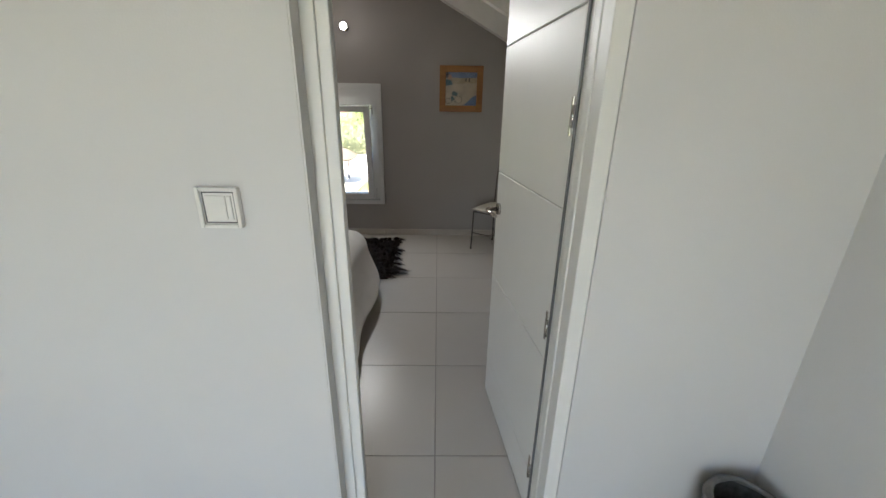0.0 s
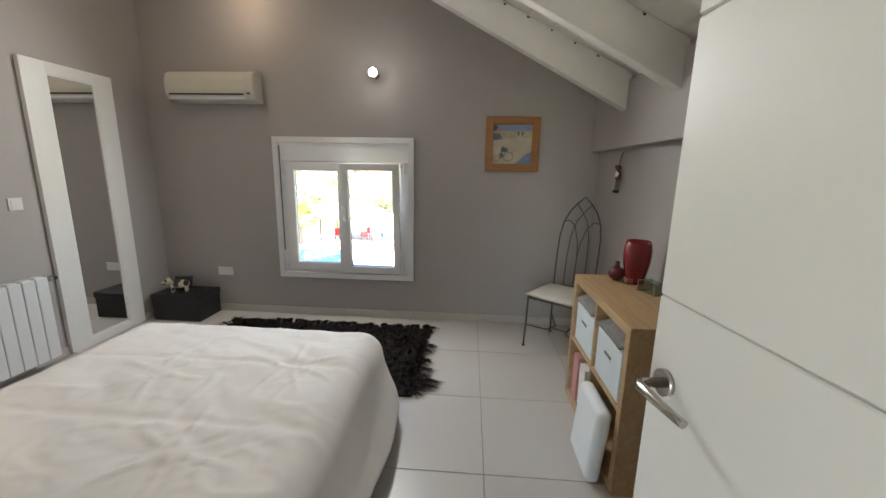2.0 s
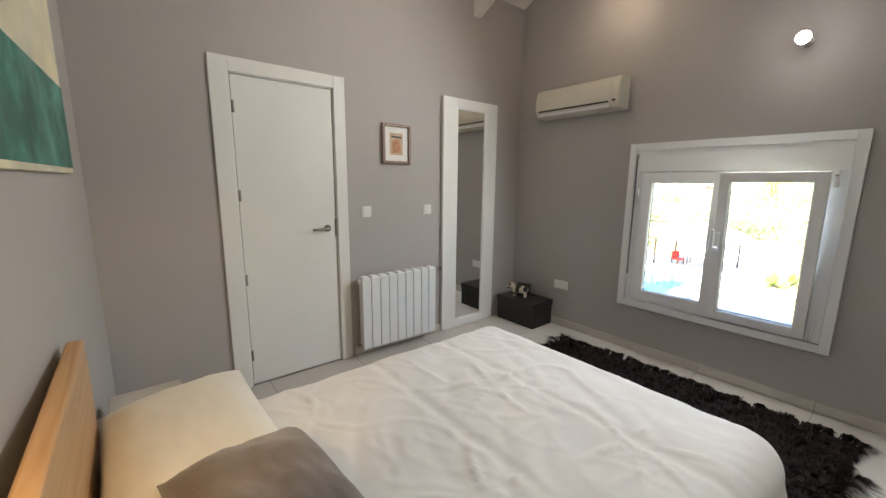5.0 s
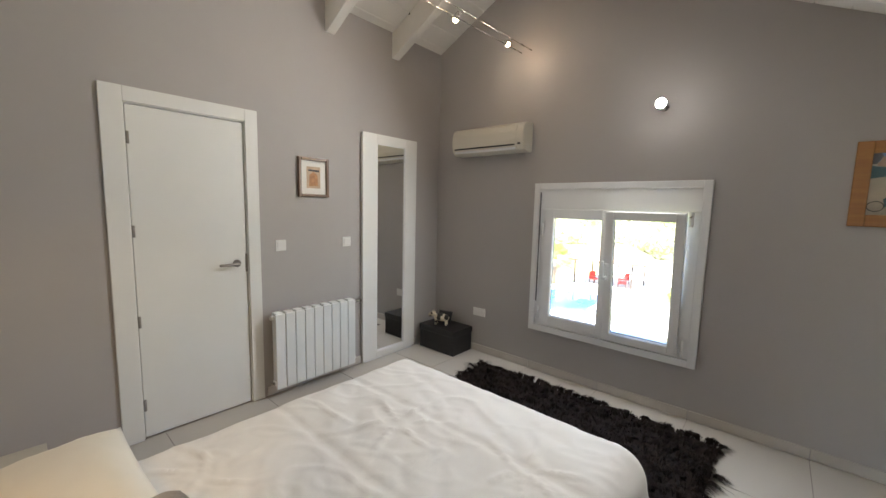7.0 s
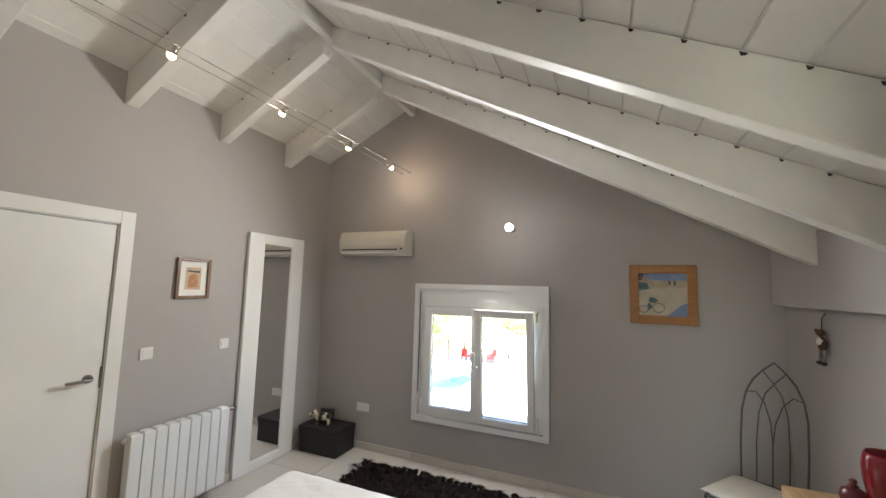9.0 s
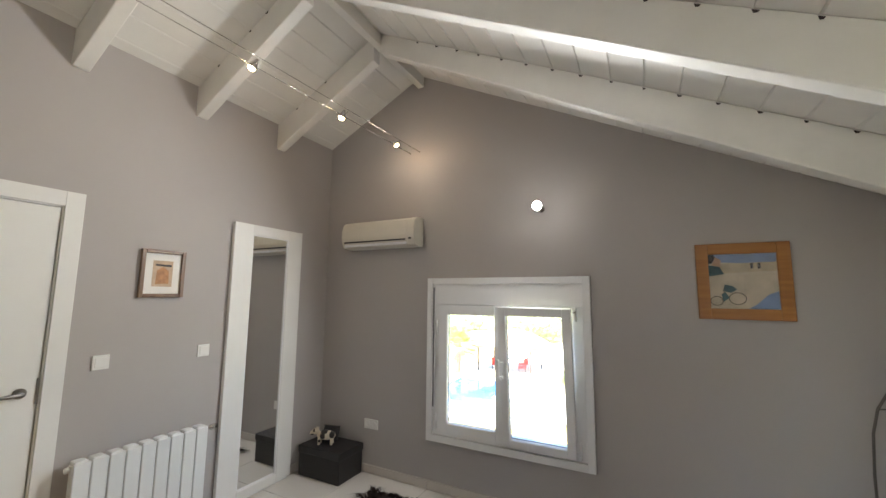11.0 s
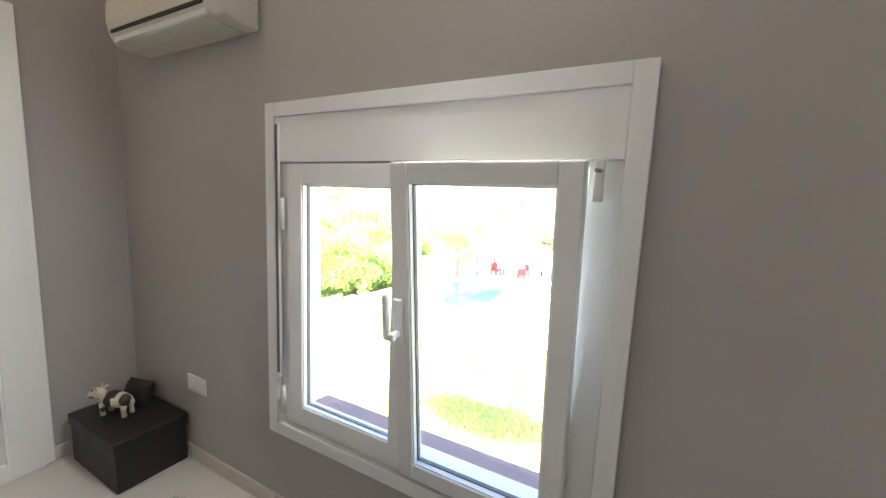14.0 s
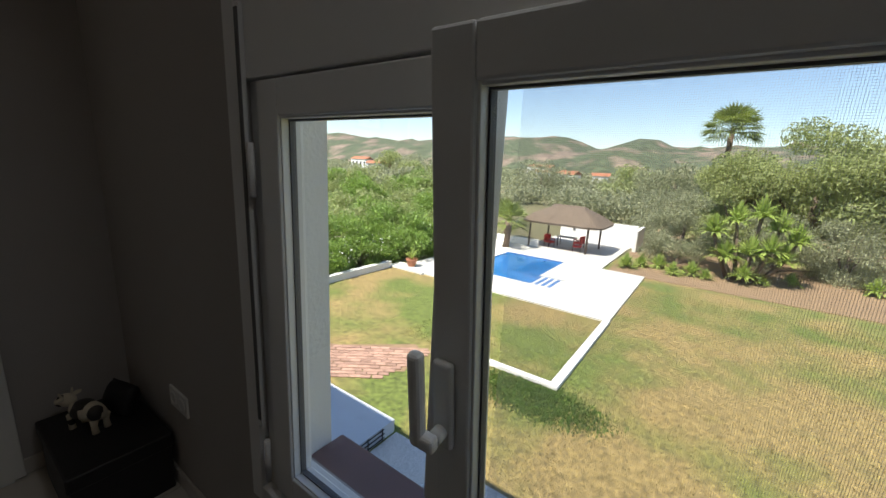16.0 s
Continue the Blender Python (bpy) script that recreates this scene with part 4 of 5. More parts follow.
arch = [(-0.17, 0.20, 0.43), (-0.178, 0.235, 0.70), (-0.175, 0.265, 0.90), (-0.155, 0.285, 1.02), (-0.115, 0.30, 1.11), (-0.06, 0.312, 1.18), (0.0, 0.32, 1.235)]
part("back_frame", tube(arch + [(-x, y, z) for x, y, z in arch[-2::-1]], 0.0062, 8), M_IRON, ch)
inner = [(-0.085, 0.205, 0.46), (-0.088, 0.238, 0.72), (-0.078, 0.265, 0.90), (-0.045, 0.287, 1.03), (0.01, 0.302, 1.11), (0.065, 0.312, 1.175)]
for s in (-1, 1):
    part("tracery", tube([(s * x, y, z) for x, y, z in inner], 0.0042, 8), M_IRON, ch)
    part("tracery", tube([(0.0, 0.205, 0.46), (0.0, 0.238, 0.72), (s * 0.012, 0.258, 0.85), (s * 0.05, 0.278, 0.97), (s * 0.10, 0.288, 1.03), (s * 0.155, 0.285, 1.02)], 0.0042, 8), M_IRON, ch)
part("back_rail", tube([(-0.17, 0.20, 0.46), (0.0, 0.20, 0.475), (0.17, 0.20, 0.46)], 0.006, 8), M_IRON, ch)

# ---- cube shelf and what it holds ----
sh = thing("cube_shelf", (3.69, -2.0, 0.0), "birch veneer shelf of four cubes, filled", "shelf")
L, D, H = 0.86, 0.40, 0.81
part("side_panel", box((0, 0, 0), (D, 0.045, H - 0.045), 0.002), M_BIRCH, sh)
part("side_panel", box((0, L - 0.045, 0), (D, L, H - 0.045), 0.002), M_BIRCH, sh)
part("top_panel", box((0, 0, H - 0.045), (D, L, H), 0.002), M_BIRCH, sh)
part("bottom_panel", box((0, 0.045, 0), (D, L - 0.045, 0.045), 0.002), M_BIRCH, sh)
part("divider", box((0.002, L / 2 - 0.01, 0.045), (D - 0.002, L / 2 + 0.01, H - 0.045), 0.001), M_BIRCH, sh)
part("shelf_board", box((0.002, 0.045, H / 2 - 0.01), (D - 0.002, L / 2 - 0.01, H / 2 + 0.01), 0.001), M_BIRCH, sh)
part("shelf_board", box((0.002, L / 2 + 0.01, H / 2 - 0.01), (D - 0.002, L - 0.045, H / 2 + 0.01), 0.001), M_BIRCH, sh)
for y0, lab in ((-1.925, "pale blue storage box in the shelf, clothes on top"), (-1.535, "pale blue storage box in the shelf")):
    sb = thing("storage_box", (3.70, y0, 0.416), lab, "box")
    front = part("body", box((0, 0, 0), (0.33, 0.32, 0.24), 0.006), M_BOX, sb)
    part("handle", box((-0.004, 0.12, 0.15), (0.0, 0.20, 0.165), 0.001), M_NICKEL, front, "dull metal label holder")
    ct = solid("folded_cloth", cushion(0.34, 0.33, 0.10, 16, 0.03, 0.02, y0), M_GREYCLOTH, "rumpled grey knitted cloth on the box", "cloth")
    ct.matrix_world = pose(3.85, y0 + 0.16, 0.696, 0, -6, 0)
pk = thing("magazine_file", (3.70, -1.33, 0.046), "pink and white card magazine files", "file")
part("file", box((0, 0.0, 0), (0.26, 0.09, 0.28), 0.002), M_PINKBOX, pk)
part("file", box((0.01, -0.11, 0), (0.26, -0.01, 0.26), 0.002), M_MOUNT, pk)
sc = solid("plastic_heater", box((-0.035, -0.15, 0.0), (0.035, 0.15, 0.375), 0.03, 5), M_PLASTICWHITE, "white rounded plastic panel leaning on the shelf", "heater")
sc.matrix_world = pose(3.622, -1.80, 0.003, 0, 5, 0)
vs = solid("red_vase", lathe([(0.044, 0.0), (0.049, 0.004), (0.060, 0.06), (0.073, 0.13), (0.076, 0.19), (0.069, 0.235), (0.062, 0.25), (0.058, 0.245), (0.06, 0.2), (0.04, 0.02)], sides=32), M_REDGLASS, "dark red tapered ceramic vase on the shelf", "vase", loc=(3.985, -1.30, 0.81))
bl = thing("wine_jar", (3.90, -1.245, 0.81), "small wine-red round jar with knob lid", "jar")
part("jar", lathe([(0.018, 0.0), (0.040, 0.015), (0.048, 0.04), (0.040, 0.068), (0.015, 0.082)], sides=24), M_WINE, bl)
part("lid", lathe([(0.017, 0.080), (0.018, 0.088), (0.008, 0.094), (0.014, 0.102), (0.012, 0.112), (0.004, 0.116)], sides=16), M_WINE, bl)
solid("small_cup", lathe([(0.018, 0.0), (0.024, 0.012), (0.026, 0.035), (0.023, 0.036), (0.020, 0.01)], sides=20), mat("clay", (0.25, 0.10, 0.07), 0.6), "small clay cup beside the vase", "cup", loc=(3.945, -1.325, 0.81))
jb = thing("glass_trinket_box", (4.0, -1.49, 0.81), "green glass trinket box with metal edges", "box", rz=20)
part("glass", box((-0.045, -0.055, 0.003), (0.045, 0.055, 0.058), 0.004), glass("green_tinted_glass", (0.75, 0.85, 0.78), 0.05), jb)
part("metal_edge", ring(bmesh.new(), -0.047, 0.047, 0.0, 0.061, 0.004, -0.057, -0.053), M_NICKEL, jb)
part("metal_edge", ring(bmesh.new(), -0.047, 0.047, 0.0, 0.061, 0.004, 0.053, 0.057), M_NICKEL, jb)
cd = thing("candle_jar", (3.985, -1.80, 0.81), "white pillar candle in a white holder", "candle")
part("candle", lathe([(0.034, 0.003), (0.034, 0.075), (0.030, 0.078), (0.004, 0.076)], sides=20), M_MOUNT, cd)
part("holder", lathe([(0.040, 0.0), (0.044, 0.004), (0.043, 0.05), (0.040, 0.052)], sides=24), M_SWITCH, cd)

# hanging ornament on the chair wall
om = thing("hanging_ornament", (4.105, -0.55, 1.29), "small brown and white hanging cloth ornament", "ornament")
part("cord", tube([(0.0, 0.0, 0.20), (0.005, 0.0, 0.27), (0.022, 0.0, 0.30)], 0.0025, 5), M_BLACK, om)
bm = bmesh.new()
ball(bm, (0, 0, 0.125), (0.020, 0.030, 0.045), 10)
ball(bm, (0, 0.015, 0.185), (0.020, 0.028, 0.020), 10)
ball(bm, (0, 0.05, 0.195), (0.012, 0.024, 0.012), 8)
part("body", bm, mat("brown_felt", (0.10, 0.055, 0.03), 0.9, vary=0.2), om)
part("vest", ball(bmesh.new(), (-0.006, 0, 0.135), (0.019, 0.026, 0.026), 10), M_MOUNT, om)
for y in (-0.015, 0.022):
    part("leg", tube([(0, y, 0.09), (0, y * 1.3, 0.05), (0, y * 1.4, 0.02)], [0.009, 0.008, 0.007], 7), M_GREYCLOTH, om)
    part("shoe", ball(bmesh.new(), (-0.006, y * 1.4, 0.012), (0.016, 0.013, 0.012), 8), M_BLACK, om)

# ---- cable spotlights ----
cab = thing("cable_light_rail", (0.95, -1.7, 2.85), "pair of thin tension cables under the ceiling", "cable")
for dx in (-0.05, 0.05):
    part("cable", tube([(dx + 0.07, 1.70, 0.02), (dx - 0.10, -1.66, 0.02)], 0.0022, 6), M_CHROME, cab)
    part("anchor", tube([(dx + 0.07, 1.70, 0.02), (dx + 0.066, 1.60, 0.02)], [0.006, 0.004], 8), M_CHROME, cab)
    part("turnbuckle", tube([(dx + 0.065, 1.58, 0.02), (dx + 0.062, 1.52, 0.02)], 0.006, 8), M_NICKEL, cab)
for (x, y), aim in zip(HALOGENS, AIMS):
    sp = thing("cable_spotlight", (x, y, 2.85), "small lit halogen spot clipped to the cables", "spotlight", "spotlights on the cables")
    w = (Vector(aim) - Vector((x, y, 2.85))).normalized()
    rot = w.to_track_quat("Z", "Y").to_matrix().to_4x4()
    bm = lathe([(0.006, -0.045), (0.012, -0.03), (0.024, 0.0), (0.026, 0.012), (0.023, 0.012), (0.010, -0.02)], sides=18)
    part("reflector", bm, M_CHROME, sp).matrix_basis = rot
    part("bulb", ball(bmesh.new(), (0, 0, 0.014), (0.021, 0.021, 0.018), 12), M_HALOGEN, sp, "glowing halogen bulb").matrix_basis = rot
    for dx in (-0.05, 0.05):
        part("arm", tube([(dx, 0, 0.022), (dx * 0.5, 0, 0.005), (0, 0, 0)], 0.003, 6), M_CHROME, sp)
wl = thing("wall_spotlight", (2.16, 0.0, 2.232), "small lit white spotlight on a wall stem", "spotlight")
part("rose", tube([(0, 0, 0), (0, -0.018, 0)], 0.032, 20), M_CHROME, wl)
part("stem", tube([(0, -0.018, 0), (0, -0.09, 0)], 0.008, 10), M_CHROME, wl)
part("head", tube([(0, -0.085, 0), (0, -0.10, 0), (0.002, -0.135, -0.003)], [0.020, 0.030, 0.034], 18), M_CHROME, wl)
part("bulb", ball(bmesh.new(), (0.002, -0.138, -0.003), (0.034, 0.016, 0.034), 16), M_LED, wl, "glowing white lamp face")

# ---- hall: dark basket by the corner ----
bk = thing("wire_basket", (3.99, -3.77, 0.0), "dark grey woven wire basket on the hall floor", "basket")
part("body", lathe([(0.085, 0.0), (0.09, 0.01), (0.105, 0.40), (0.108, 0.42), (0.10, 0.42), (0.09, 0.02)], sides=28), mat("dark_weave", (0.06, 0.06, 0.055), 0.7, vary=0.4, scale=60, bump=0.5, bump_scale=150), bk)
for i in range(3):
    part("rim_coil", tube([((0.104 - 0.006 * i) * math.cos(a), (0.104 - 0.006 * i) * math.sin(a), 0.425 + 0.006 * i + 0.004 * math.sin(5 * a + i)) for a in np.linspace(0, math.tau, 30)[:-1]], 0.007, 6, closed=True), M_GREYCLOTH, bk)

# ---- garden ----
M_GRASS = mat("dry_lawn", (0.25, 0.185, 0.07), 0.95, vary=0.45, scale=7, second=(0.115, 0.145, 0.03), second_scale=0.33, bump=0.8, bump_scale=30, mix=(0.42, 0.62))
M_DECK = mat("white_terrace_paving", (0.62, 0.60, 0.55), 0.8, vary=0.06, scale=2)
M_WHITEWALL = mat("white_garden_wall", (0.74, 0.73, 0.70), 0.85, vary=0.05, scale=1.5, bump=0.1)
M_WATER = mat("pool_water", (0.02, 0.16, 0.42), 0.06, vary=0.12, scale=1.5, bump=0.15, bump_scale=4, coat=0.3)
M_POOLTILE = mat("blue_pool_tile", (0.03, 0.13, 0.40), 0.4, vary=0.2, scale=10)
M_THATCH = mat("heather_thatch", (0.16, 0.12, 0.085), 0.95, vary=0.25, scale=7, bump=0.8, bump_scale=40)
M_POST = wood("dark_timber_post", (0.10, 0.055, 0.03), (0.05, 0.03, 0.018), 2)
M_REDCLOTH = mat("red_canvas", (0.45, 0.02, 0.015), 0.7, vary=0.08)
M_TERRACOTTA = mat("terracotta", (0.36, 0.15, 0.08), 0.8, vary=0.15)
M_BRICK = mat("pink_brick_paver", (0.36, 0.22, 0.16), 0.85, vary=0.15, scale=8, random_piece=0.25)
M_GRAVEL = mat("white_gravel", (0.55, 0.54, 0.52), 0.9, vary=0.35, scale=40, bump=0.9, bump_scale=60)
M_SOIL = mat("dry_soil", (0.24, 0.16, 0.09), 0.95, vary=0.2, scale=3, bump=0.5)
M_LEAF = mat("pepper_tree_leaf", (0.30, 0.335, 0.135), 0.6, vary=0.2, scale=2, random_piece=0.28)
M_OLIVE = mat("olive_leaf", (0.29, 0.30, 0.18), 0.6, vary=0.2, scale=2, random_piece=0.4)
M_HEDGE = mat("bright_hedge_leaf", (0.19, 0.28, 0.06), 0.55, vary=0.2, scale=2, random_piece=0.45)
M_YUCCA = mat("yucca_leaf", (0.32, 0.40, 0.10), 0.5, vary=0.15, scale=2, random_piece=0.35)
M_PALM = mat("palm_frond", (0.20, 0.24, 0.07), 0.5, vary=0.15, scale=2, random_piece=0.35)
M_BARK = mat("grey_bark", (0.14, 0.10, 0.07), 0.9, vary=0.3, scale=8, bump=0.6)
M_FLOWER = mat("white_blossom", (0.75, 0.75, 0.68), 0.7)
M_FIELD = mat("olive_grove_ground", (0.17, 0.155, 0.075), 0.95, vary=0.3, scale=0.05, second=(0.10, 0.125, 0.05), second_scale=0.02)
M_HILL = mat("dry_wooded_hill", (0.20, 0.155, 0.115), 0.95, vary=0.5, scale=0.16, second=(0.075, 0.092, 0.05), second_scale=0.028, mix=(0.40, 0.52))
for m_, c_ in ((M_LEAF, (0.42, 0.48, 0.18)), (M_OLIVE, (0.40, 0.43, 0.24)), (M_HEDGE, (0.30, 0.44, 0.08)), (M_YUCCA, (0.45, 0.58, 0.14)), (M_PALM, (0.34, 0.42, 0.10))):
    leafy(m_, c_)
G = GROUND

bm = bmesh.new()
cuboid(bm, (-3500, -3500, G - 0.3), (3500, 4500, G - 0.03))
structure("ground", bm, M_FIELD, "dry olive-grove land reaching to the hills")
structure("lawn", box((-12.2, -16.0, G - 0.2), (30, 27.0, G), 0.0), M_GRASS, "patchy dry lawn")
structure("planting_bed", box((-2.6, 23.2, G - 0.1), (34, 60, G + 0.02)), M_SOIL, "bare dry soil of the shrub border")


# grass blades over the part of the lawn nearest the house
rng = np.random.default_rng(11)
verts, faces = [], []
n = 110000
gx, gy = rng.uniform(-6, 12, n), 3.0 + 18 * rng.random(n) ** 1.3
for x, y, a, h in zip(gx, gy, rng.uniform(0, math.tau, n), rng.uniform(0.015, 0.05, n)):
    if (x < -0.45 and y > 14.6) or (-2.75 < x < 3.2 and y < 5.0) or (x < -2.7 and y < 8.7):
        continue
    b = len(verts)
    c, s = math.cos(a) * 0.012, math.sin(a) * 0.012
    verts += [(x - c, y - s, G), (x + c, y + s, G), (x + s * 2.5, y - c * 2.5, G + h)]
    faces.append((b, b + 1, b + 2))
me = bpy.data.meshes.new("grass_blades")
me.from_pydata([tuple(map(float, v)) for v in verts], [], faces)
me.materials.append(mat("lawn_blades", (0.31, 0.235, 0.085), 0.9, vary=0.3, scale=4.0, second=(0.14, 0.175, 0.035), second_scale=0.33, random_piece=0.6, mix=(0.42, 0.62)))
tagged(new("grass_blades", me), "short dry grass blades", "grass", kind="stuff")

# longer blades in a darker green round the corner of the low edge
rng = np.random.default_rng(12)
verts, faces = [], []
for i in range(9000):
    r, a = math.sqrt(rng.random()), rng.uniform(0, math.tau)
    x, y = -0.9 + 1.7 * r * math.cos(a) + 0.25 * rng.normal(), 8.1 + 0.75 * r * math.sin(a) + 0.15 * rng.normal()
    b, q, l = len(verts), rng.uniform(0, math.tau), rng.uniform(0.04, 0.09)
    c, s = math.cos(q) * 0.014, math.sin(q) * 0.014
    verts += [(x - c, y - s, G), (x + c, y + s, G), (x + s * 2.5, y - c * 2.5, G + l)]
    faces.append((b, b + 1, b + 2))
me = bpy.data.meshes.new("green_grass")
me.from_pydata([tuple(map(float, v)) for v in verts], [], faces)
me.materials.append(mat("green_blades", (0.06, 0.11, 0.015), 0.9, vary=0.25, scale=2.0, random_piece=0.4))
tagged(new("green_grass", me), "patch of longer, darker green blades", "grass", kind="stuff")

# the rest of the house: lower storey and west wing
structure("house_lower_storey", box((-0.3, -7.0, G), (4.45, 0.118, -0.21)), M_OUTWALL, "white rendered lower storey of the house")
# unseen wing, added this tall so that its shadow covers the annex
structure("house_west_wing", box((-13.0, -3.6, G), (-0.32, 0.2, 4.0)), M_OUTWALL, "white rendered west wing, out of view, sized to shade the annex")

# terrace: paving round the pool and the raised white edge that runs towards the house
PX0, PX1, PY0, PY1 = -9.0, -5.1, 17.2, 23.0
bm = bmesh.new()
cuboid(bm, (-11.6, 14.75, G), (PX0, 27.5, G + 0.08))
cuboid(bm, (PX0, 14.75, G), (PX1, PY0, G + 0.08))
cuboid(bm, (PX0, PY1, G), (PX1, 32.2, G + 0.08))
cuboid(bm, (PX1, 14.75, G), (-0.55, PY0, G + 0.08))
cuboid(bm, (-3.75, PY0, G), (-0.55, 19.0, G + 0.08))
cuboid(bm, (PX1, 19.0, G), (-0.55, 23.2, G + 0.08))
cuboid(bm, (PX1, 23.2, G), (-2.9, 32.2, G + 0.08))
structure("terrace", bm, M_DECK, "white paved pool terrace")
structure("terrace_edge", box((-0.75, 8.8, G), (-0.5, 14.75, G + 0.12), 0.01), M_WHITEWALL, "low white masonry edge on the lawn")
structure("terrace_edge_cross", box((-3.4, 8.8, G), (-0.75, 8.98, G + 0.12), 0.01), M_WHITEWALL, "low white masonry edge on the lawn")
pool = thing("swimming_pool", (0, 0, 0), "blue swimming pool with corner steps", "pool")
part("water", box((PX0 + 0.01, PY0 + 0.01, G - 0.25), (PX1 - 0.001, PY1 - 0.01, G + 0.03)), M_WATER, pool)
bm = bmesh.new()
cuboid(bm, (PX0, PY0, G - 0.06), (PX0 + 0.009, PY1, G + 0.078))
cuboid(bm, (PX0 + 0.009, PY1 - 0.009, G - 0.06), (PX1, PY1, G + 0.078))
part("tile_band", bm, M_POOLTILE, pool)
for i in range(4):
    part("step", box((PX1 + 0.34 * i, PY0, G - 0.05), (PX1 + 0.20 + 0.34 * i, 19.0, G + 0.034 + 0.004 * i)), M_WATER, pool, "blue water over a step")
    part("step_edge", box((PX1 + 0.20 + 0.34 * i, PY0, G - 0.05), (PX1 + 0.339 + 0.34 * i, 19.0, G + 0.040 + 0.004 * i)), M_DECK, pool, "pale step edge")

# white walls round the bar
structure("garden_wall_back", box((-8.6, 32.2, G), (-2.56, 32.45, G + 1.75), 0.01), M_WHITEWALL, "white wall behind the thatched shelter")
structure("garden_wall_side", box((-2.55, 30.6, G), (-2.3, 33.8, G + 1.6), 0.01), M_WHITEWALL, "white garden wall")
structure("garden_wall_low", box((-11.6, 26.2, G), (-8.2, 26.45, G + 0.6), 0.01), M_WHITEWALL, "low white garden wall")
structure("garden_wall_hedge", box((-12.25, 7.0, G), (-11.95, 14.6, G + 0.34), 0.01), M_WHITEWALL, "low white wall under the hedge")
structure("pot_plinth", box((-12.2, 14.6, G), (-9.8, 15.6, G + 0.10), 0.01), M_DECK, "white paved corner")

# thatched shelter
gz = thing("thatched_shelter", (-6.7, 27.9, G), "heather-thatched shelter on dark timber posts", "shelter")
for x, y in ((1.9, -1.4), (-2.2, -1.7), (2.1, 1.3), (-2.0, 1.6)):
    part("post", tube([(x, y, 0.08), (x, y, 2.05)], 0.07, 10), M_POST, gz)
for y in (-1.55, 1.45):
    part("beam", box((-2.4, y - 0.05, 1.93), (2.3, y + 0.05, 2.07)), M_POST, gz)
for x in (-2.1, 2.0):
    part("beam", box((x - 0.05, -1.6, 1.95), (x + 0.05, 1.5, 2.05)), M_POST, gz)
bm = bmesh.new()
rings = []
for k, (hx, hy, z) in enumerate(((2.9, 2.2, 1.92), (2.95, 2.25, 2.06), (2.2, 1.6, 2.55), (1.25, 0.7, 3.05), (1.1, 0.12, 3.22))):
    row = []
    for i in range(40):
        a = i / 40 * math.tau
        c, s = math.cos(a), math.sin(a)
        m_ = max(abs(c) ** 6 + abs(s) ** 6, 1e-6) ** (-1 / 6)
        j = 0.05 * noise.noise(Vector((c * 6, s * 6, k)))
        row.append(bm.verts.new((c * m_ * hx * (1 + j * 0.5), s * m_ * hy * (1 + j * 0.5), z + j)))
    rings.append(row)
for r, s in zip(rings, rings[1:]):
    for i in range(40):
        bm.faces.new((r[i], r[(i + 1) % 40], s[(i + 1) % 40], s[i]))
bm.faces.new(rings[0][::-1])
bm.faces.new(rings[-1])
part("thatch", bm, M_THATCH, gz)
tb = thing("garden_table", (-6.7, 28.2, G + 0.08), "dark garden table in the shelter", "table")
part("top", box((-0.7, -0.4, 0.70), (0.7, 0.4, 0.74), 0.01), M_POST, tb)
for x in (-0.6, 0.6):
    for y in (-0.3, 0.3):
        part("leg", box((x - 0.03, y - 0.03, 0), (x + 0.03, y + 0.03, 0.70)), M_POST, tb)


def garden_chair(loc, rz):
    c = thing("garden_chair", loc, "red canvas garden armchair under the thatch", "chair", "red garden chairs", rz)
    part("seat", box((-0.3, -0.3, 0.32), (0.3, 0.3, 0.42), 0.02), M_REDCLOTH, c)
    bm = box((-0.3, 0.24, 0.42), (0.3, 0.32, 0.90), 0.02)
    part("backrest", bm, M_REDCLOTH, c)
    for x in (-0.26, 0.26):
        part("armrest", box((x - 0.04, -0.28, 0.56), (x + 0.04, 0.28, 0.62), 0.01), M_REDCLOTH, c)
        for y in (-0.25, 0.25):
            part("leg", box((x - 0.025, y - 0.025, 0), (x + 0.025, y + 0.025, 0.56)), M_POST, c)


garden_chair((-7.7, 27.25, G + 0.08), 60)
garden_chair((-5.6, 27.1, G + 0.08), -75)
garden_chair((-5.9, 28.6, G + 0.08), -110)
ln = thing("hanging_lantern", (-5.9, 27.0, G + 1.55), "small dark lantern hanging under the thatch", "lantern")
part("body", box((-0.08, -0.08, 0.0), (0.08, 0.08, 0.24), 0.02), M_BLACK, ln)
part("chain", tube([(0, 0, 0.24), (0, 0, 0.45)], 0.012, 6), M_BLACK, ln)

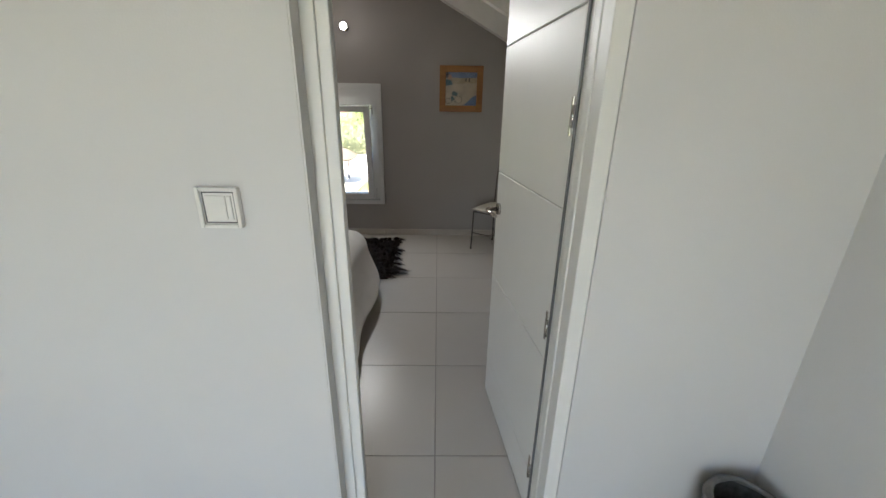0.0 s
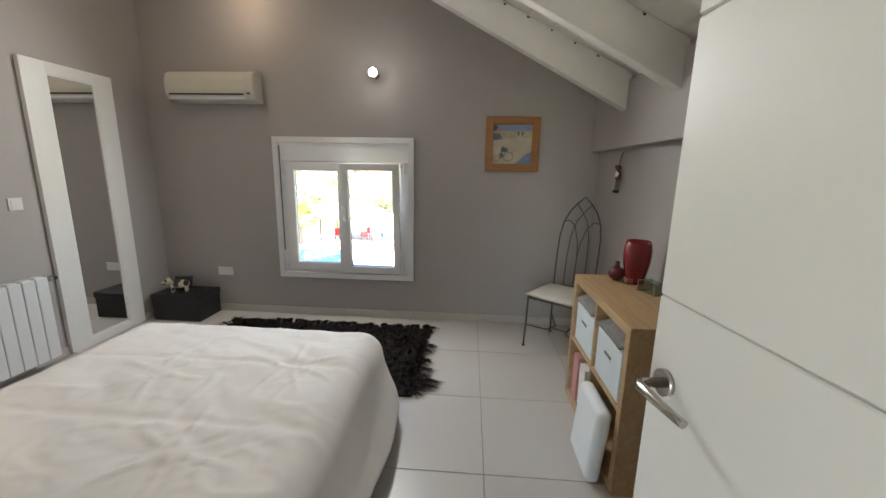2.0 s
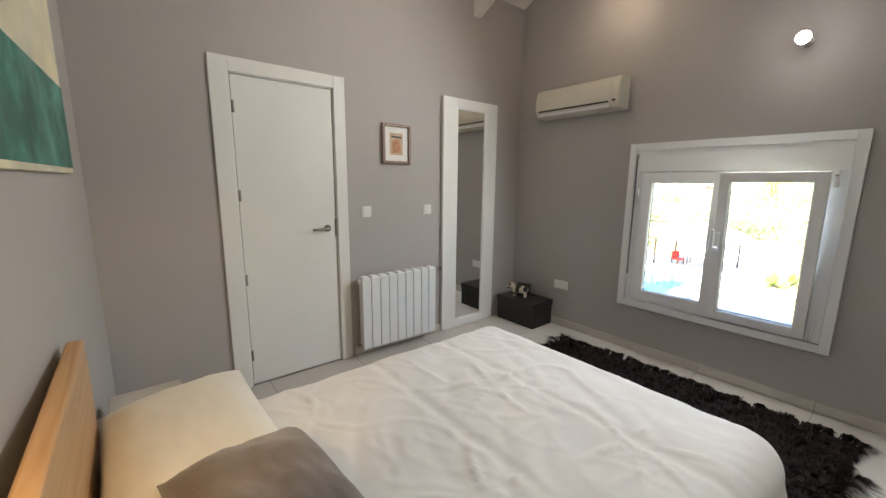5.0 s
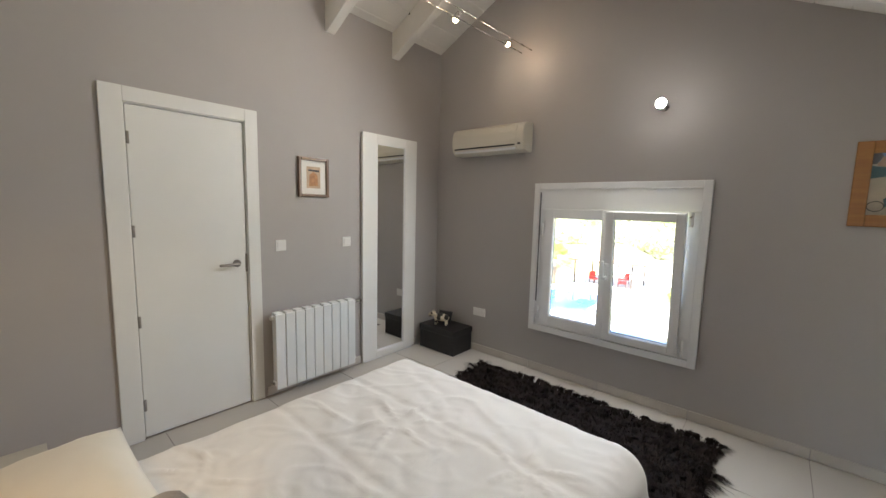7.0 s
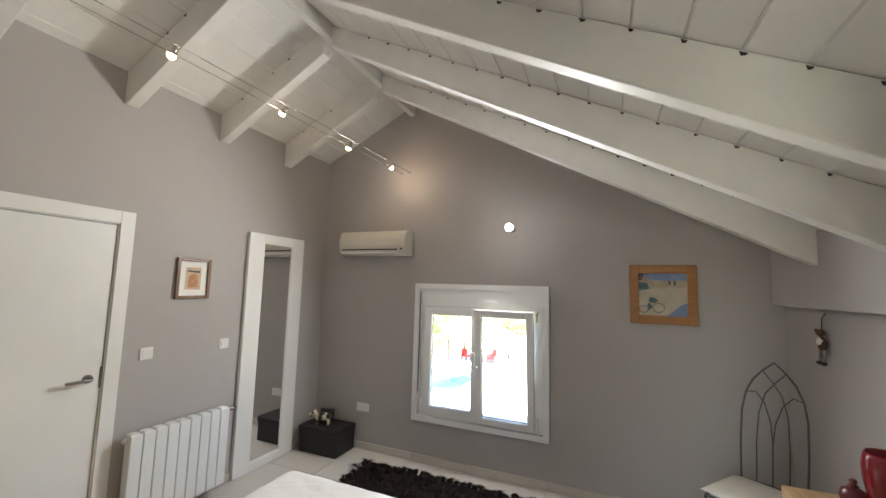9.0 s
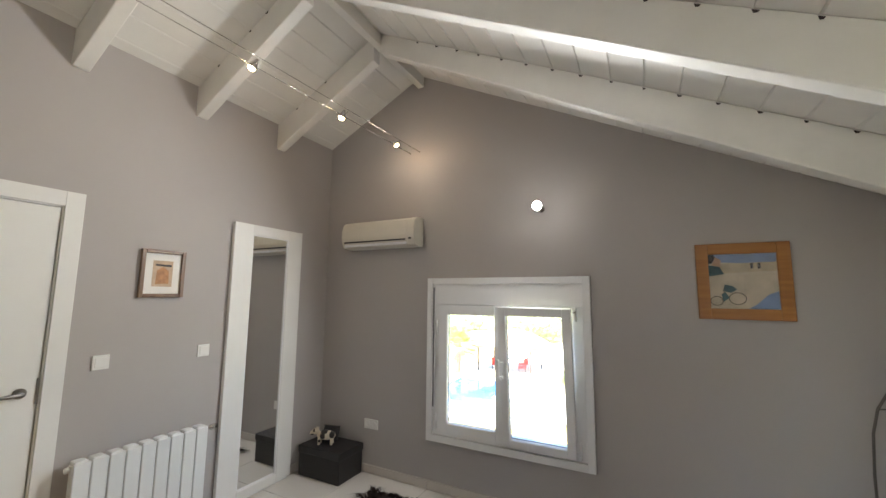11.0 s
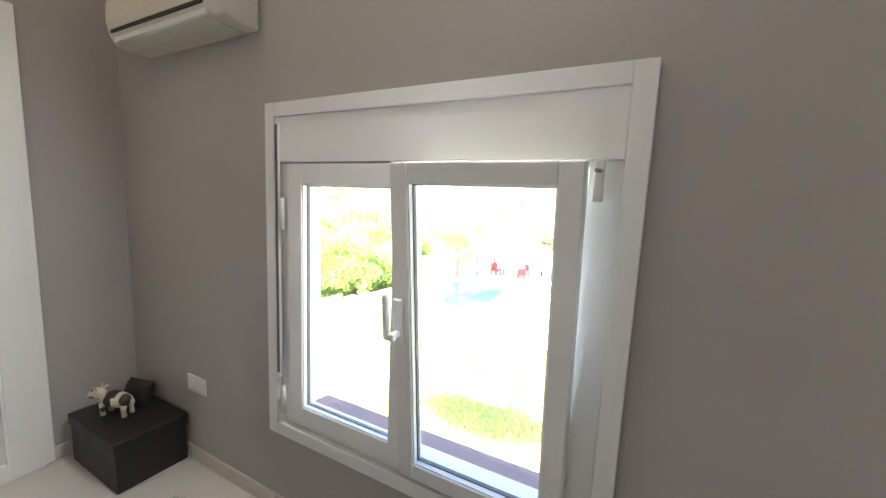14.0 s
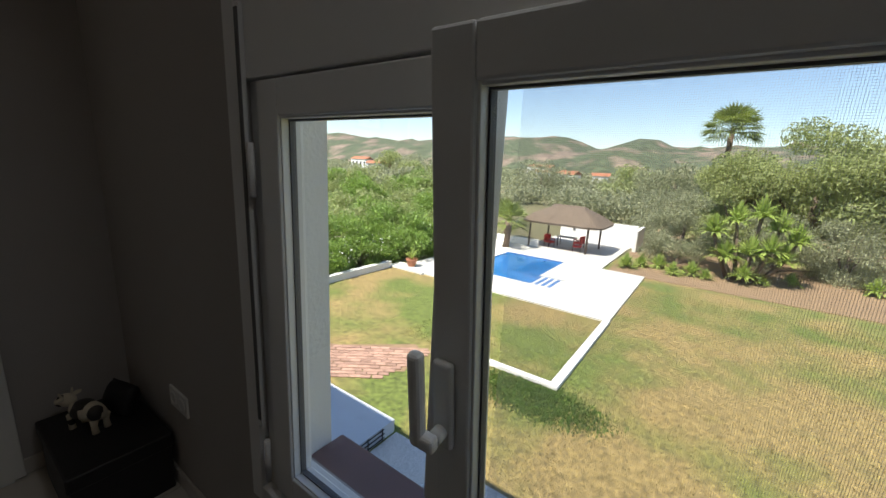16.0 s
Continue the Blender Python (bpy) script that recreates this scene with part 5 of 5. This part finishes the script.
# brick path across the lawn, laid on edge in rows
path = structure("brick_path", prism([(-9.0, 4.3), (-5.75, 5.85), (-4.2, 6.9), (-4.6, 8.2), (-5.03, 8.4), (-6.8, 6.8), (-9.6, 5.3)], 2, G - 0.05, G + 0.006), M_SOIL, "weathered pink brick garden path")
shared_brick = mesh_of("brick", box((-0.145, -0.07, 0.0), (0.145, 0.07, 0.022), 0.006, 1), M_BRICK)
rng = np.random.default_rng(3)
direction = math.atan2(1.45, 1.95)
count = 0
for i in range(-9, 24):
    for j in range(-5, 6):
        u, v = i * 0.30 + (0.15 if j % 2 else 0), j * 0.15
        x = -5.9 + u * math.cos(direction) - v * 1.1 * math.sin(direction)
        y = 6.25 + u * math.sin(direction) + v * 1.1 * math.cos(direction)
        if x > -4.35 or count >= 300:
            continue
        b = new("brick", shared_brick)
        b.parent = path
        b.matrix_basis = pose(x + rng.normal() * 0.008, y + rng.normal() * 0.008, G + 0.006 + rng.random() * 0.006, 0, 0, math.degrees(direction) + rng.normal() * 2.5)
        count += 1

# white lean-to roof edge, gravel strip and grating by the house
# white annex; the blue-grey of the house's shade is in its base colour
structure("annex", box((-9.0, 0.21, G), (-2.75, 4.95, G + 0.30), 0.01), mat("annex_roof_toned_for_shade", (0.50, 0.53, 0.57), 0.8, vary=0.05, scale=2), "low white flat annex roof, house shade put into its grey colour")
structure("gravel_strip", box((-2.7, 0.21, G - 0.02), (3.2, 4.95, G + 0.012)), M_GRAVEL, "strip of white gravel along the house")
gr = thing("metal_grille", (-2.72, 4.1, G + 0.012), "small dark metal grille standing by the annex", "grille")
for z in (0.06, 0.16, 0.26):
    part("bar", tube([(0, -0.4, z), (0, 0.5, z)], 0.014, 6), M_BLACK, gr)
for y in (-0.35, 0.05, 0.45):
    part("post", tube([(0, y, 0.0), (0, y, 0.30)], 0.014, 6), M_BLACK, gr)


# ---- plants ----
def leaf_mesh(name, points, normals_seed, size, aspect, material, droop=0.0):
    """Many small pointed leaves at the given points."""
    rng = np.random.default_rng(normals_seed)
    n = len(points)
    d = rng.normal(size=(n, 3))
    d[:, 2] -= droop
    d /= np.linalg.norm(d, axis=1)[:, None]
    e = np.cross(d, rng.normal(size=(n, 3)))
    e /= np.linalg.norm(e, axis=1)[:, None]
    s = size * rng.uniform(0.6, 1.4, n)[:, None]
    p = np.asarray(points)
    quad = np.stack([p - d * s, p + e * s * aspect, p + d * s, p - e * s * aspect], 1).reshape(-1, 3)
    me = bpy.data.meshes.new(name)
    me.from_pydata([tuple(v) for v in quad.tolist()], [], [(4 * i, 4 * i + 1, 4 * i + 2, 4 * i + 3) for i in range(n)])
    me.materials.append(material)
    return me


def crown_points(rng, clumps, count):
    pts = []
    w = np.array([c[1] ** 2 for c in clumps])
    w = w / w.sum()
    for k in rng.choice(len(clumps), count, p=w):
        c, r, f = clumps[k]
        v = rng.normal(size=3)
        v /= np.linalg.norm(v)
        v *= r * rng.random() ** 0.45
        pts.append((c[0] + v[0], c[1] + v[1], c[2] + v[2] * f))
    return pts


def tree(name, loc, height, spread, label, material, seed, count=6000, size=0.10, aspect=0.3, trunk=0.3, droop=0.0, base=0.25, category="tree"):
    t = thing(name, loc, label, category)
    rng = np.random.default_rng(seed)
    fork = height * base
    bm = tube([(0, 0, -0.1), (0.05 * height * 0.1, 0, fork * 0.5), (0, 0.02, fork), (0.1, 0.05, height * 0.6)], [trunk * 0.6, trunk * 0.45, trunk * 0.38, trunk * 0.12], 9)
    clumps = []
    k = 22
    for i in range(k):
        a = i * 2.399 + rng.random()
        rr = spread * 0.5 * math.sqrt((i + 0.5) / k) * rng.uniform(0.75, 1.05)
        top = height * (1 - 0.45 * (rr / (spread * 0.5)) ** 2)
        z = rng.uniform(fork * 1.0, top)
        r = rng.uniform(0.13, 0.22) * spread
        c = (rr * math.cos(a), rr * math.sin(a), min(z, height - r * 0.7))
        clumps.append((c, r, 0.8))
        if i % 3 == 0:
            tube([(0, 0, fork * 0.9), (c[0] * 0.5, c[1] * 0.5, (fork + c[2]) * 0.5), c], [trunk * 0.25, trunk * 0.15, trunk * 0.05], 6, bm)
    part("trunk", bm, M_BARK, t)
    cr = new("crown", leaf_mesh("crown", crown_points(rng, clumps, count), seed + 1, size, aspect, material, droop))
    cr.parent = t
    return t


def blades(bm, c, length, n, rng, width, up=0.2, bend=0.35, spread=(0.0, 1.45)):
    """A rosette of long bent sword leaves."""
    for i in range(n):
        a, e = rng.uniform(0, math.tau), rng.uniform(*spread)
        d = Vector((math.cos(a) * math.sin(e), math.sin(a) * math.sin(e), math.cos(e)))
        s = Vector((-math.sin(a), math.cos(a), 0)) * width
        l = length * rng.uniform(0.75, 1.1)
        c0 = Vector(c)
        m_ = c0 + d * l * 0.55 + Vector((0, 0, -0.06 * bend * l))
        tip = c0 + d * l + Vector((0, 0, -bend * l * math.sin(e)))
        v = [bm.verts.new(p) for p in (c0 - s * 0.6, c0 + s * 0.6, m_ + s, m_ - s, tip)]
        bm.faces.new(v[:4])
        bm.faces.new((v[3], v[2], v[4]))


def yucca(loc, heads, label, seed):
    t = thing("yucca", loc, label, "shrub")
    rng = np.random.default_rng(seed)
    for (x, y, z, l) in heads:
        if z > 0.5:
            part("stem", tube([(x * 0.4, y * 0.4, 0), (x * 0.8, y * 0.8, z * 0.6), (x, y, z)], [0.12, 0.10, 0.08], 8), M_BARK, t)
        bm = bmesh.new()
        blades(bm, (x, y, z), l, 110, rng, 0.05 * l + 0.012)
        part("leaf_rosette", bm, M_YUCCA, t)
    return t


yucca((3.9, 26.9, G), [(-1.7, 0, 2.6, 1.3), (-0.7, 0.3, 3.3, 1.3), (0.3, 0, 3.7, 1.35), (1.2, 0.3, 3.0, 1.3), (2.0, 0.2, 2.4, 1.3), (-1.0, -0.5, 1.3, 1.2), (0.1, -0.6, 1.6, 1.3), (0.9, -0.5, 1.9, 1.2), (0.0, -0.9, 0.4, 1.0), (1.6, -0.2, 1.4, 1.1)], "tall clump of yucca with many sword-leaf heads", 21)
for k, (x, y, l) in enumerate(((-1.9, 25.0, 0.9), (-1.2, 26.1, 0.8), (0.6, 25.3, 0.8), (1.5, 25.9, 0.9), (-0.3, 26.5, 0.9), (4.8, 26.6, 0.6), (9.7, 28.9, 1.0), (6.2, 28.0, 0.7), (2.2, 25.6, 0.6))):
    yucca((x, y, G + 0.02), [(0, 0, 0.1, l)], "low spiky agave in the dry border", 40 + k)


def palm(loc, height, frond, label, seed, n=34):
    t = thing("palm_tree", loc, label, "palm")
    rng = np.random.default_rng(seed)
    part("trunk", tube([(0, 0, 0), (0.1, 0, height * 0.5), (0.15, 0, height)], [0.26, 0.2, 0.2], 10), M_BARK, t)
    bm = bmesh.new()
    for i in range(n):
        a, e = rng.uniform(0, math.tau), 0.1 + 1.9 * rng.random() ** 0.8
        d = Vector((math.cos(a) * math.sin(e), math.sin(a) * math.sin(e), math.cos(e)))
        hub = Vector((0.15, 0, height)) + d * frond * 0.45
        side = Vector((-math.sin(a), math.cos(a), 0))
        tube([(0.15, 0, height), hub], [0.025, 0.015], 4, bm)
        for q in range(13):
            w = (q - 6) / 6 * 1.25
            v = (d * math.cos(w) + side * math.sin(w)).normalized()
            tip = hub + v * frond * 0.6 + Vector((0, 0, -0.22 * frond * rng.random()))
            k = side * 0.055 if abs(w) < 0.8 else d * 0.055
            mid = hub + v * frond * 0.35
            bm.faces.new([bm.verts.new(p) for p in (hub, mid + k, tip, mid - k)])
    part("fronds", bm, M_PALM, t)


palm((1.9, 39.4, G), 9.5, 2.4, "tall fan palm above the pepper trees", 5, 70)
palm((-9.9, 24.4, G), 1.9, 1.7, "young palm beside the pool", 6, 22)
palm((-11.5, 27.5, G), 1.6, 1.9, "young palm behind the low wall", 7, 22)

tree("pepper_tree", (7.6, 37.0, G), 10.8, 10.0, "large feathery pepper tree behind the border", M_LEAF, 1, 34000, 0.15, 0.28, 0.7, 0.5, 0.12)
tree("pepper_tree", (12.5, 35.0, G), 10.2, 9.0, "large feathery pepper tree behind the border", M_LEAF, 2, 28000, 0.15, 0.28, 0.7, 0.5, 0.1)
tree("pepper_tree", (18.0, 40.0, G), 11.5, 10.0, "large feathery pepper tree behind the border", M_LEAF, 3, 12000, 0.16, 0.28, 0.7, 0.5, 0.1)
tree("pepper_tree", (3.4, 41.0, G), 7.5, 8.0, "broad pepper tree behind the border", M_LEAF, 4, 22000, 0.14, 0.28, 0.5, 0.4, 0.1)
tree("olive_tree", (0.5, 28.9, G), 4.9, 4.4, "grey-green olive tree at the border's edge", M_OLIVE, 5, 20000, 0.075, 0.3, 0.3, 0.1, 0.1)
tree("olive_tree", (8.9, 31.6, G), 4.0, 4.6, "grey-green olive bush in the border", M_OLIVE, 6, 18000, 0.075, 0.3, 0.3, 0.1, 0.05)
tree("olive_tree", (5.7, 31.0, G), 4.2, 5.2, "grey-green olive tree behind the yuccas", M_OLIVE, 7, 18000, 0.07, 0.3, 0.3, 0.1, 0.05)
tree("shrub", (12.3, 29.8, G), 3.2, 3.0, "bright green clipped shrub", M_HEDGE, 8, 7000, 0.06, 0.45, 0.2, 0, 0.05, "shrub")
tree("shrub", (-1.5, 36.5, G), 4.6, 5.5, "brown-green shrub behind the white wall", M_OLIVE, 9, 9000, 0.09, 0.35, 0.2, 0, 0.05, "shrub")
tree("pepper_tree", (3.6, 36.0, G), 7.6, 7.0, "broad pepper tree under the fan palm", M_LEAF, 14, 22000, 0.13, 0.28, 0.5, 0.4, 0.1)
tree("shrub", (-4.2, 62.0, G), 7.4, 9.0, "brownish broad tree beyond the garden", M_OLIVE, 15, 12000, 0.16, 0.35, 0.3, 0, 0.05, "tree")
# leafy thicket in the valley past the hedge
rng = np.random.default_rng(33)
for k in range(16):
    turn, far = -0.58 - 0.32 * rng.random() - 0.02 * (k % 2), 24 + 2.6 * k
    x, y = 2.1 + far * math.sin(turn), -0.5 + far * math.cos(turn)
    h = 2.7 + 0.05 * (far - 24) + rng.uniform(0, 0.6)
    tree("valley_shrub", (x, y, G - 0.03), h, 5.0 + 0.09 * (far - 24), "leafy yellow-green thicket shrub in the valley", (M_HEDGE, M_LEAF)[k % 2], 140 + k, 7000, 0.11 + 0.002 * (far - 24), 0.4, 0.15, 0, 0.03, "shrub")
# flowering hedge on the left
for k, (x, y, h, w, m_) in enumerate(((-13.3, 9.5, 2.0, 2.6, M_HEDGE), (-13.5, 11.6, 1.7, 2.6, M_HEDGE), (-13.4, 13.6, 1.8, 2.6, M_HEDGE), (-13.3, 15.6, 1.7, 2.6, M_HEDGE), (-13.0, 17.6, 1.9, 2.6, M_HEDGE), (-12.7, 19.6, 2.0, 2.6, M_HEDGE), (-15.6, 13.0, 3.4, 4.2, M_HEDGE), (-15.5, 17.0, 3.0, 4.0, M_HEDGE), (-18.0, 20.0, 3.4, 5.0, M_LEAF), (-14.5, 22.5, 2.7, 4.0, M_LEAF))):
    hd = tree("hedge_shrub", (x, y, G), h, w, "leafy green hedge shrub dotted with white blossom", m_, 60 + k, 6000, 0.075, 0.45, 0.12, 0, 0.03, "hedge")
    if k < 6:
        rng = np.random.default_rng(80 + k)
        a = rng.uniform(0, math.tau, 60)
        pts = [(1.15 * math.cos(q) * rng.uniform(0.7, 1.1) + 0.15, 1.15 * math.sin(q) * rng.uniform(0.7, 1.1), h * rng.uniform(0.35, 0.98)) for q in a]
        fl = new("blossom", leaf_mesh("blossom", pts, 5, 0.045, 0.9, M_FLOWER))
        fl.parent = hd
pt = thing("flower_pot", (-11.1, 15.3, G + 0.10), "terracotta pot with a spiky plant", "pot")
part("pot", lathe([(0.20, 0.0), (0.28, 0.30), (0.33, 0.36), (0.33, 0.42), (0.28, 0.42), (0.24, 0.32)], sides=20), M_TERRACOTTA, pt)
bm = bmesh.new()
blades(bm, (0, 0, 0.38), 0.8, 40, np.random.default_rng(2), 0.03, spread=(0.0, 1.0))
part("plant", bm, M_YUCCA, pt)

# far groves: one scattered mass of crowns
rng = np.random.default_rng(17)
pts = []
for i in range(1000):
    y = 48 + 560 * rng.random() ** 1.7
    x = y * rng.uniform(-1.35, 0.55) - 6
    r = rng.uniform(1.4, 2.8) * (1 + y / 500)
    c = np.array((x, y, G + 0.03 + r * 0.55))
    k = max(40, int(320 * 60 / y)) if y < 220 else 60
    v = rng.normal(size=(k, 3))
    v /= np.linalg.norm(v, axis=1)[:, None]
    v *= (r * rng.random(k) ** 0.4)[:, None]
    v[:, 2] *= 0.75
    pts.append(np.hstack([c + v, np.full((k, 1), y)]))
pts = np.vstack(pts)
for lo, hi, size in ((0, 110, 0.22), (110, 220, 0.45), (220, 900, 1.0)):
    sel = pts[(pts[:, 3] >= lo) & (pts[:, 3] < hi)][:, :3]
    ob = new("far_grove", leaf_mesh("far_grove", sel, 9, size, 0.5, M_OLIVE))
    tagged(ob, "scattered olive trees of the far groves", "trees", kind="stuff")
# taller trees in the middle distance
for k, (x, y, h, w) in enumerate(((-62, 75, 10, 12), (-75, 80, 9, 11), (-33, 88, 8, 14), (-12, 80, 7.5, 12), (-4, 70, 8, 10), (-48, 60, 6, 9), (-40, 48, 5, 8), (-30, 40, 4, 7))):
    tree("far_tree", (x, y, G), h, w, "broad green tree in the valley", M_LEAF if k % 2 else M_OLIVE, 120 + k, 5000, 0.26, 0.4, 0.5, 0, 0.08)


def far_house(loc, w, d, h, rz):
    t = thing("far_house", loc, "small white house among the trees", "house", "white houses in the valley", rz)
    part("wall", box((-w / 2, -d / 2, 0), (w / 2, d / 2, h)), M_WHITEWALL, t)
    part("roof", prism([(-d / 2 - 0.4, h), (d / 2 + 0.4, h), (0, h + d * 0.22)], 0, -w / 2 - 0.4, w / 2 + 0.4), M_TERRACOTTA, t)
    for i in range(int(w / 3)):
        part("window", box((-w / 2 + 1.2 + 3 * i, -d / 2 - 0.03, h * 0.35), (-w / 2 + 2.4 + 3 * i, -d / 2, h * 0.75)), M_BLACK, t)


far_house((-165, 165, G - 0.03), 12, 7, 4, 25)
far_house((-195, 180, G - 0.03), 12, 8, 6, 10)
far_house((-55, 175, G - 0.03), 9, 7, 4, -10)
far_house((-42, 180, G - 0.03), 7, 6, 4, 15)
far_house((-70, 185, G - 0.03), 8, 6, 4, 30)
far_house((-240, 330, G - 0.03), 20, 10, 7, 30)
far_house((-130, 330, G - 0.03), 22, 10, 7, 0)

# hills: ridges of a height field
def ridge(y0, depth, height_at, name, label, x0, x1, nx=160, ny=14):
    bm = bmesh.new()
    rows = []
    for j in range(ny + 1):
        v = j / ny
        row = []
        for i in range(nx + 1):
            x = x0 + (x1 - x0) * i / nx
            s = math.sin(v * math.pi) ** 0.8
            rough = 1 + 0.28 * noise.fractal(Vector((x * 0.006, v * 4, y0)), 0.8, 2.1, 5)
            row.append(bm.verts.new((x, y0 + depth * v, G - 2 + (height_at(x) - G + 2) * s * rough)))
        rows.append(row)
    for j in range(ny):
        for i in range(nx):
            bm.faces.new((rows[j][i], rows[j][i + 1], rows[j + 1][i + 1], rows[j + 1][i])).smooth = True
    structure(name, bm, M_HILL, label)


ridge(380, 440, lambda x: 36 + 14 * math.exp(-((x + 260) / 110) ** 2) + 4 * math.exp(-((x + 90) / 45) ** 2) + 12 * math.exp(-((x + 730) / 200) ** 2) - 12 * math.exp(-((x + 150) / 40) ** 2) - 8 * math.exp(-((x + 40) / 30) ** 2), "hills_near", "dry brown and green wooded hills", -2200, 1500)
ridge(1500, 900, lambda x: 105 + 25 * math.sin(x * 0.003 + 1), "hills_far", "distant bluish hills", -5200, 3500)

# ---- floor: porcelain tiles on a bed ----
floor = structure("floor", box((-0.2, -7.0, -0.2), (4.45, 0.3, -0.004)), M_GROUT, "large beige porcelain floor tiles with grey joints")
shared = {}
for i in range(-5, 2):
    for j in range(-6, 6):
        x0, y0 = J0X + PITCH * i, J0Y + PITCH * j
        x1, y1 = min(x0 + PITCH, 4.128), min(y0 + PITCH, -0.002)
        x0, y0 = max(x0, 0.001), max(y0, -6.84)
        if x1 - x0 < 0.03 or y1 - y0 < 0.03:
            continue
        key = (round(x1 - x0, 3), round(y1 - y0, 3))
        if key not in shared:
            shared[key] = mesh_of("floor_tile", box((0.002, 0.002, -0.0035), (key[0] - 0.002, key[1] - 0.002, 0.0), 0.0012, 1), M_TILE)
        t = new("floor_tile", shared[key])
        t.location = (x0, y0, 0)
        t.parent = floor
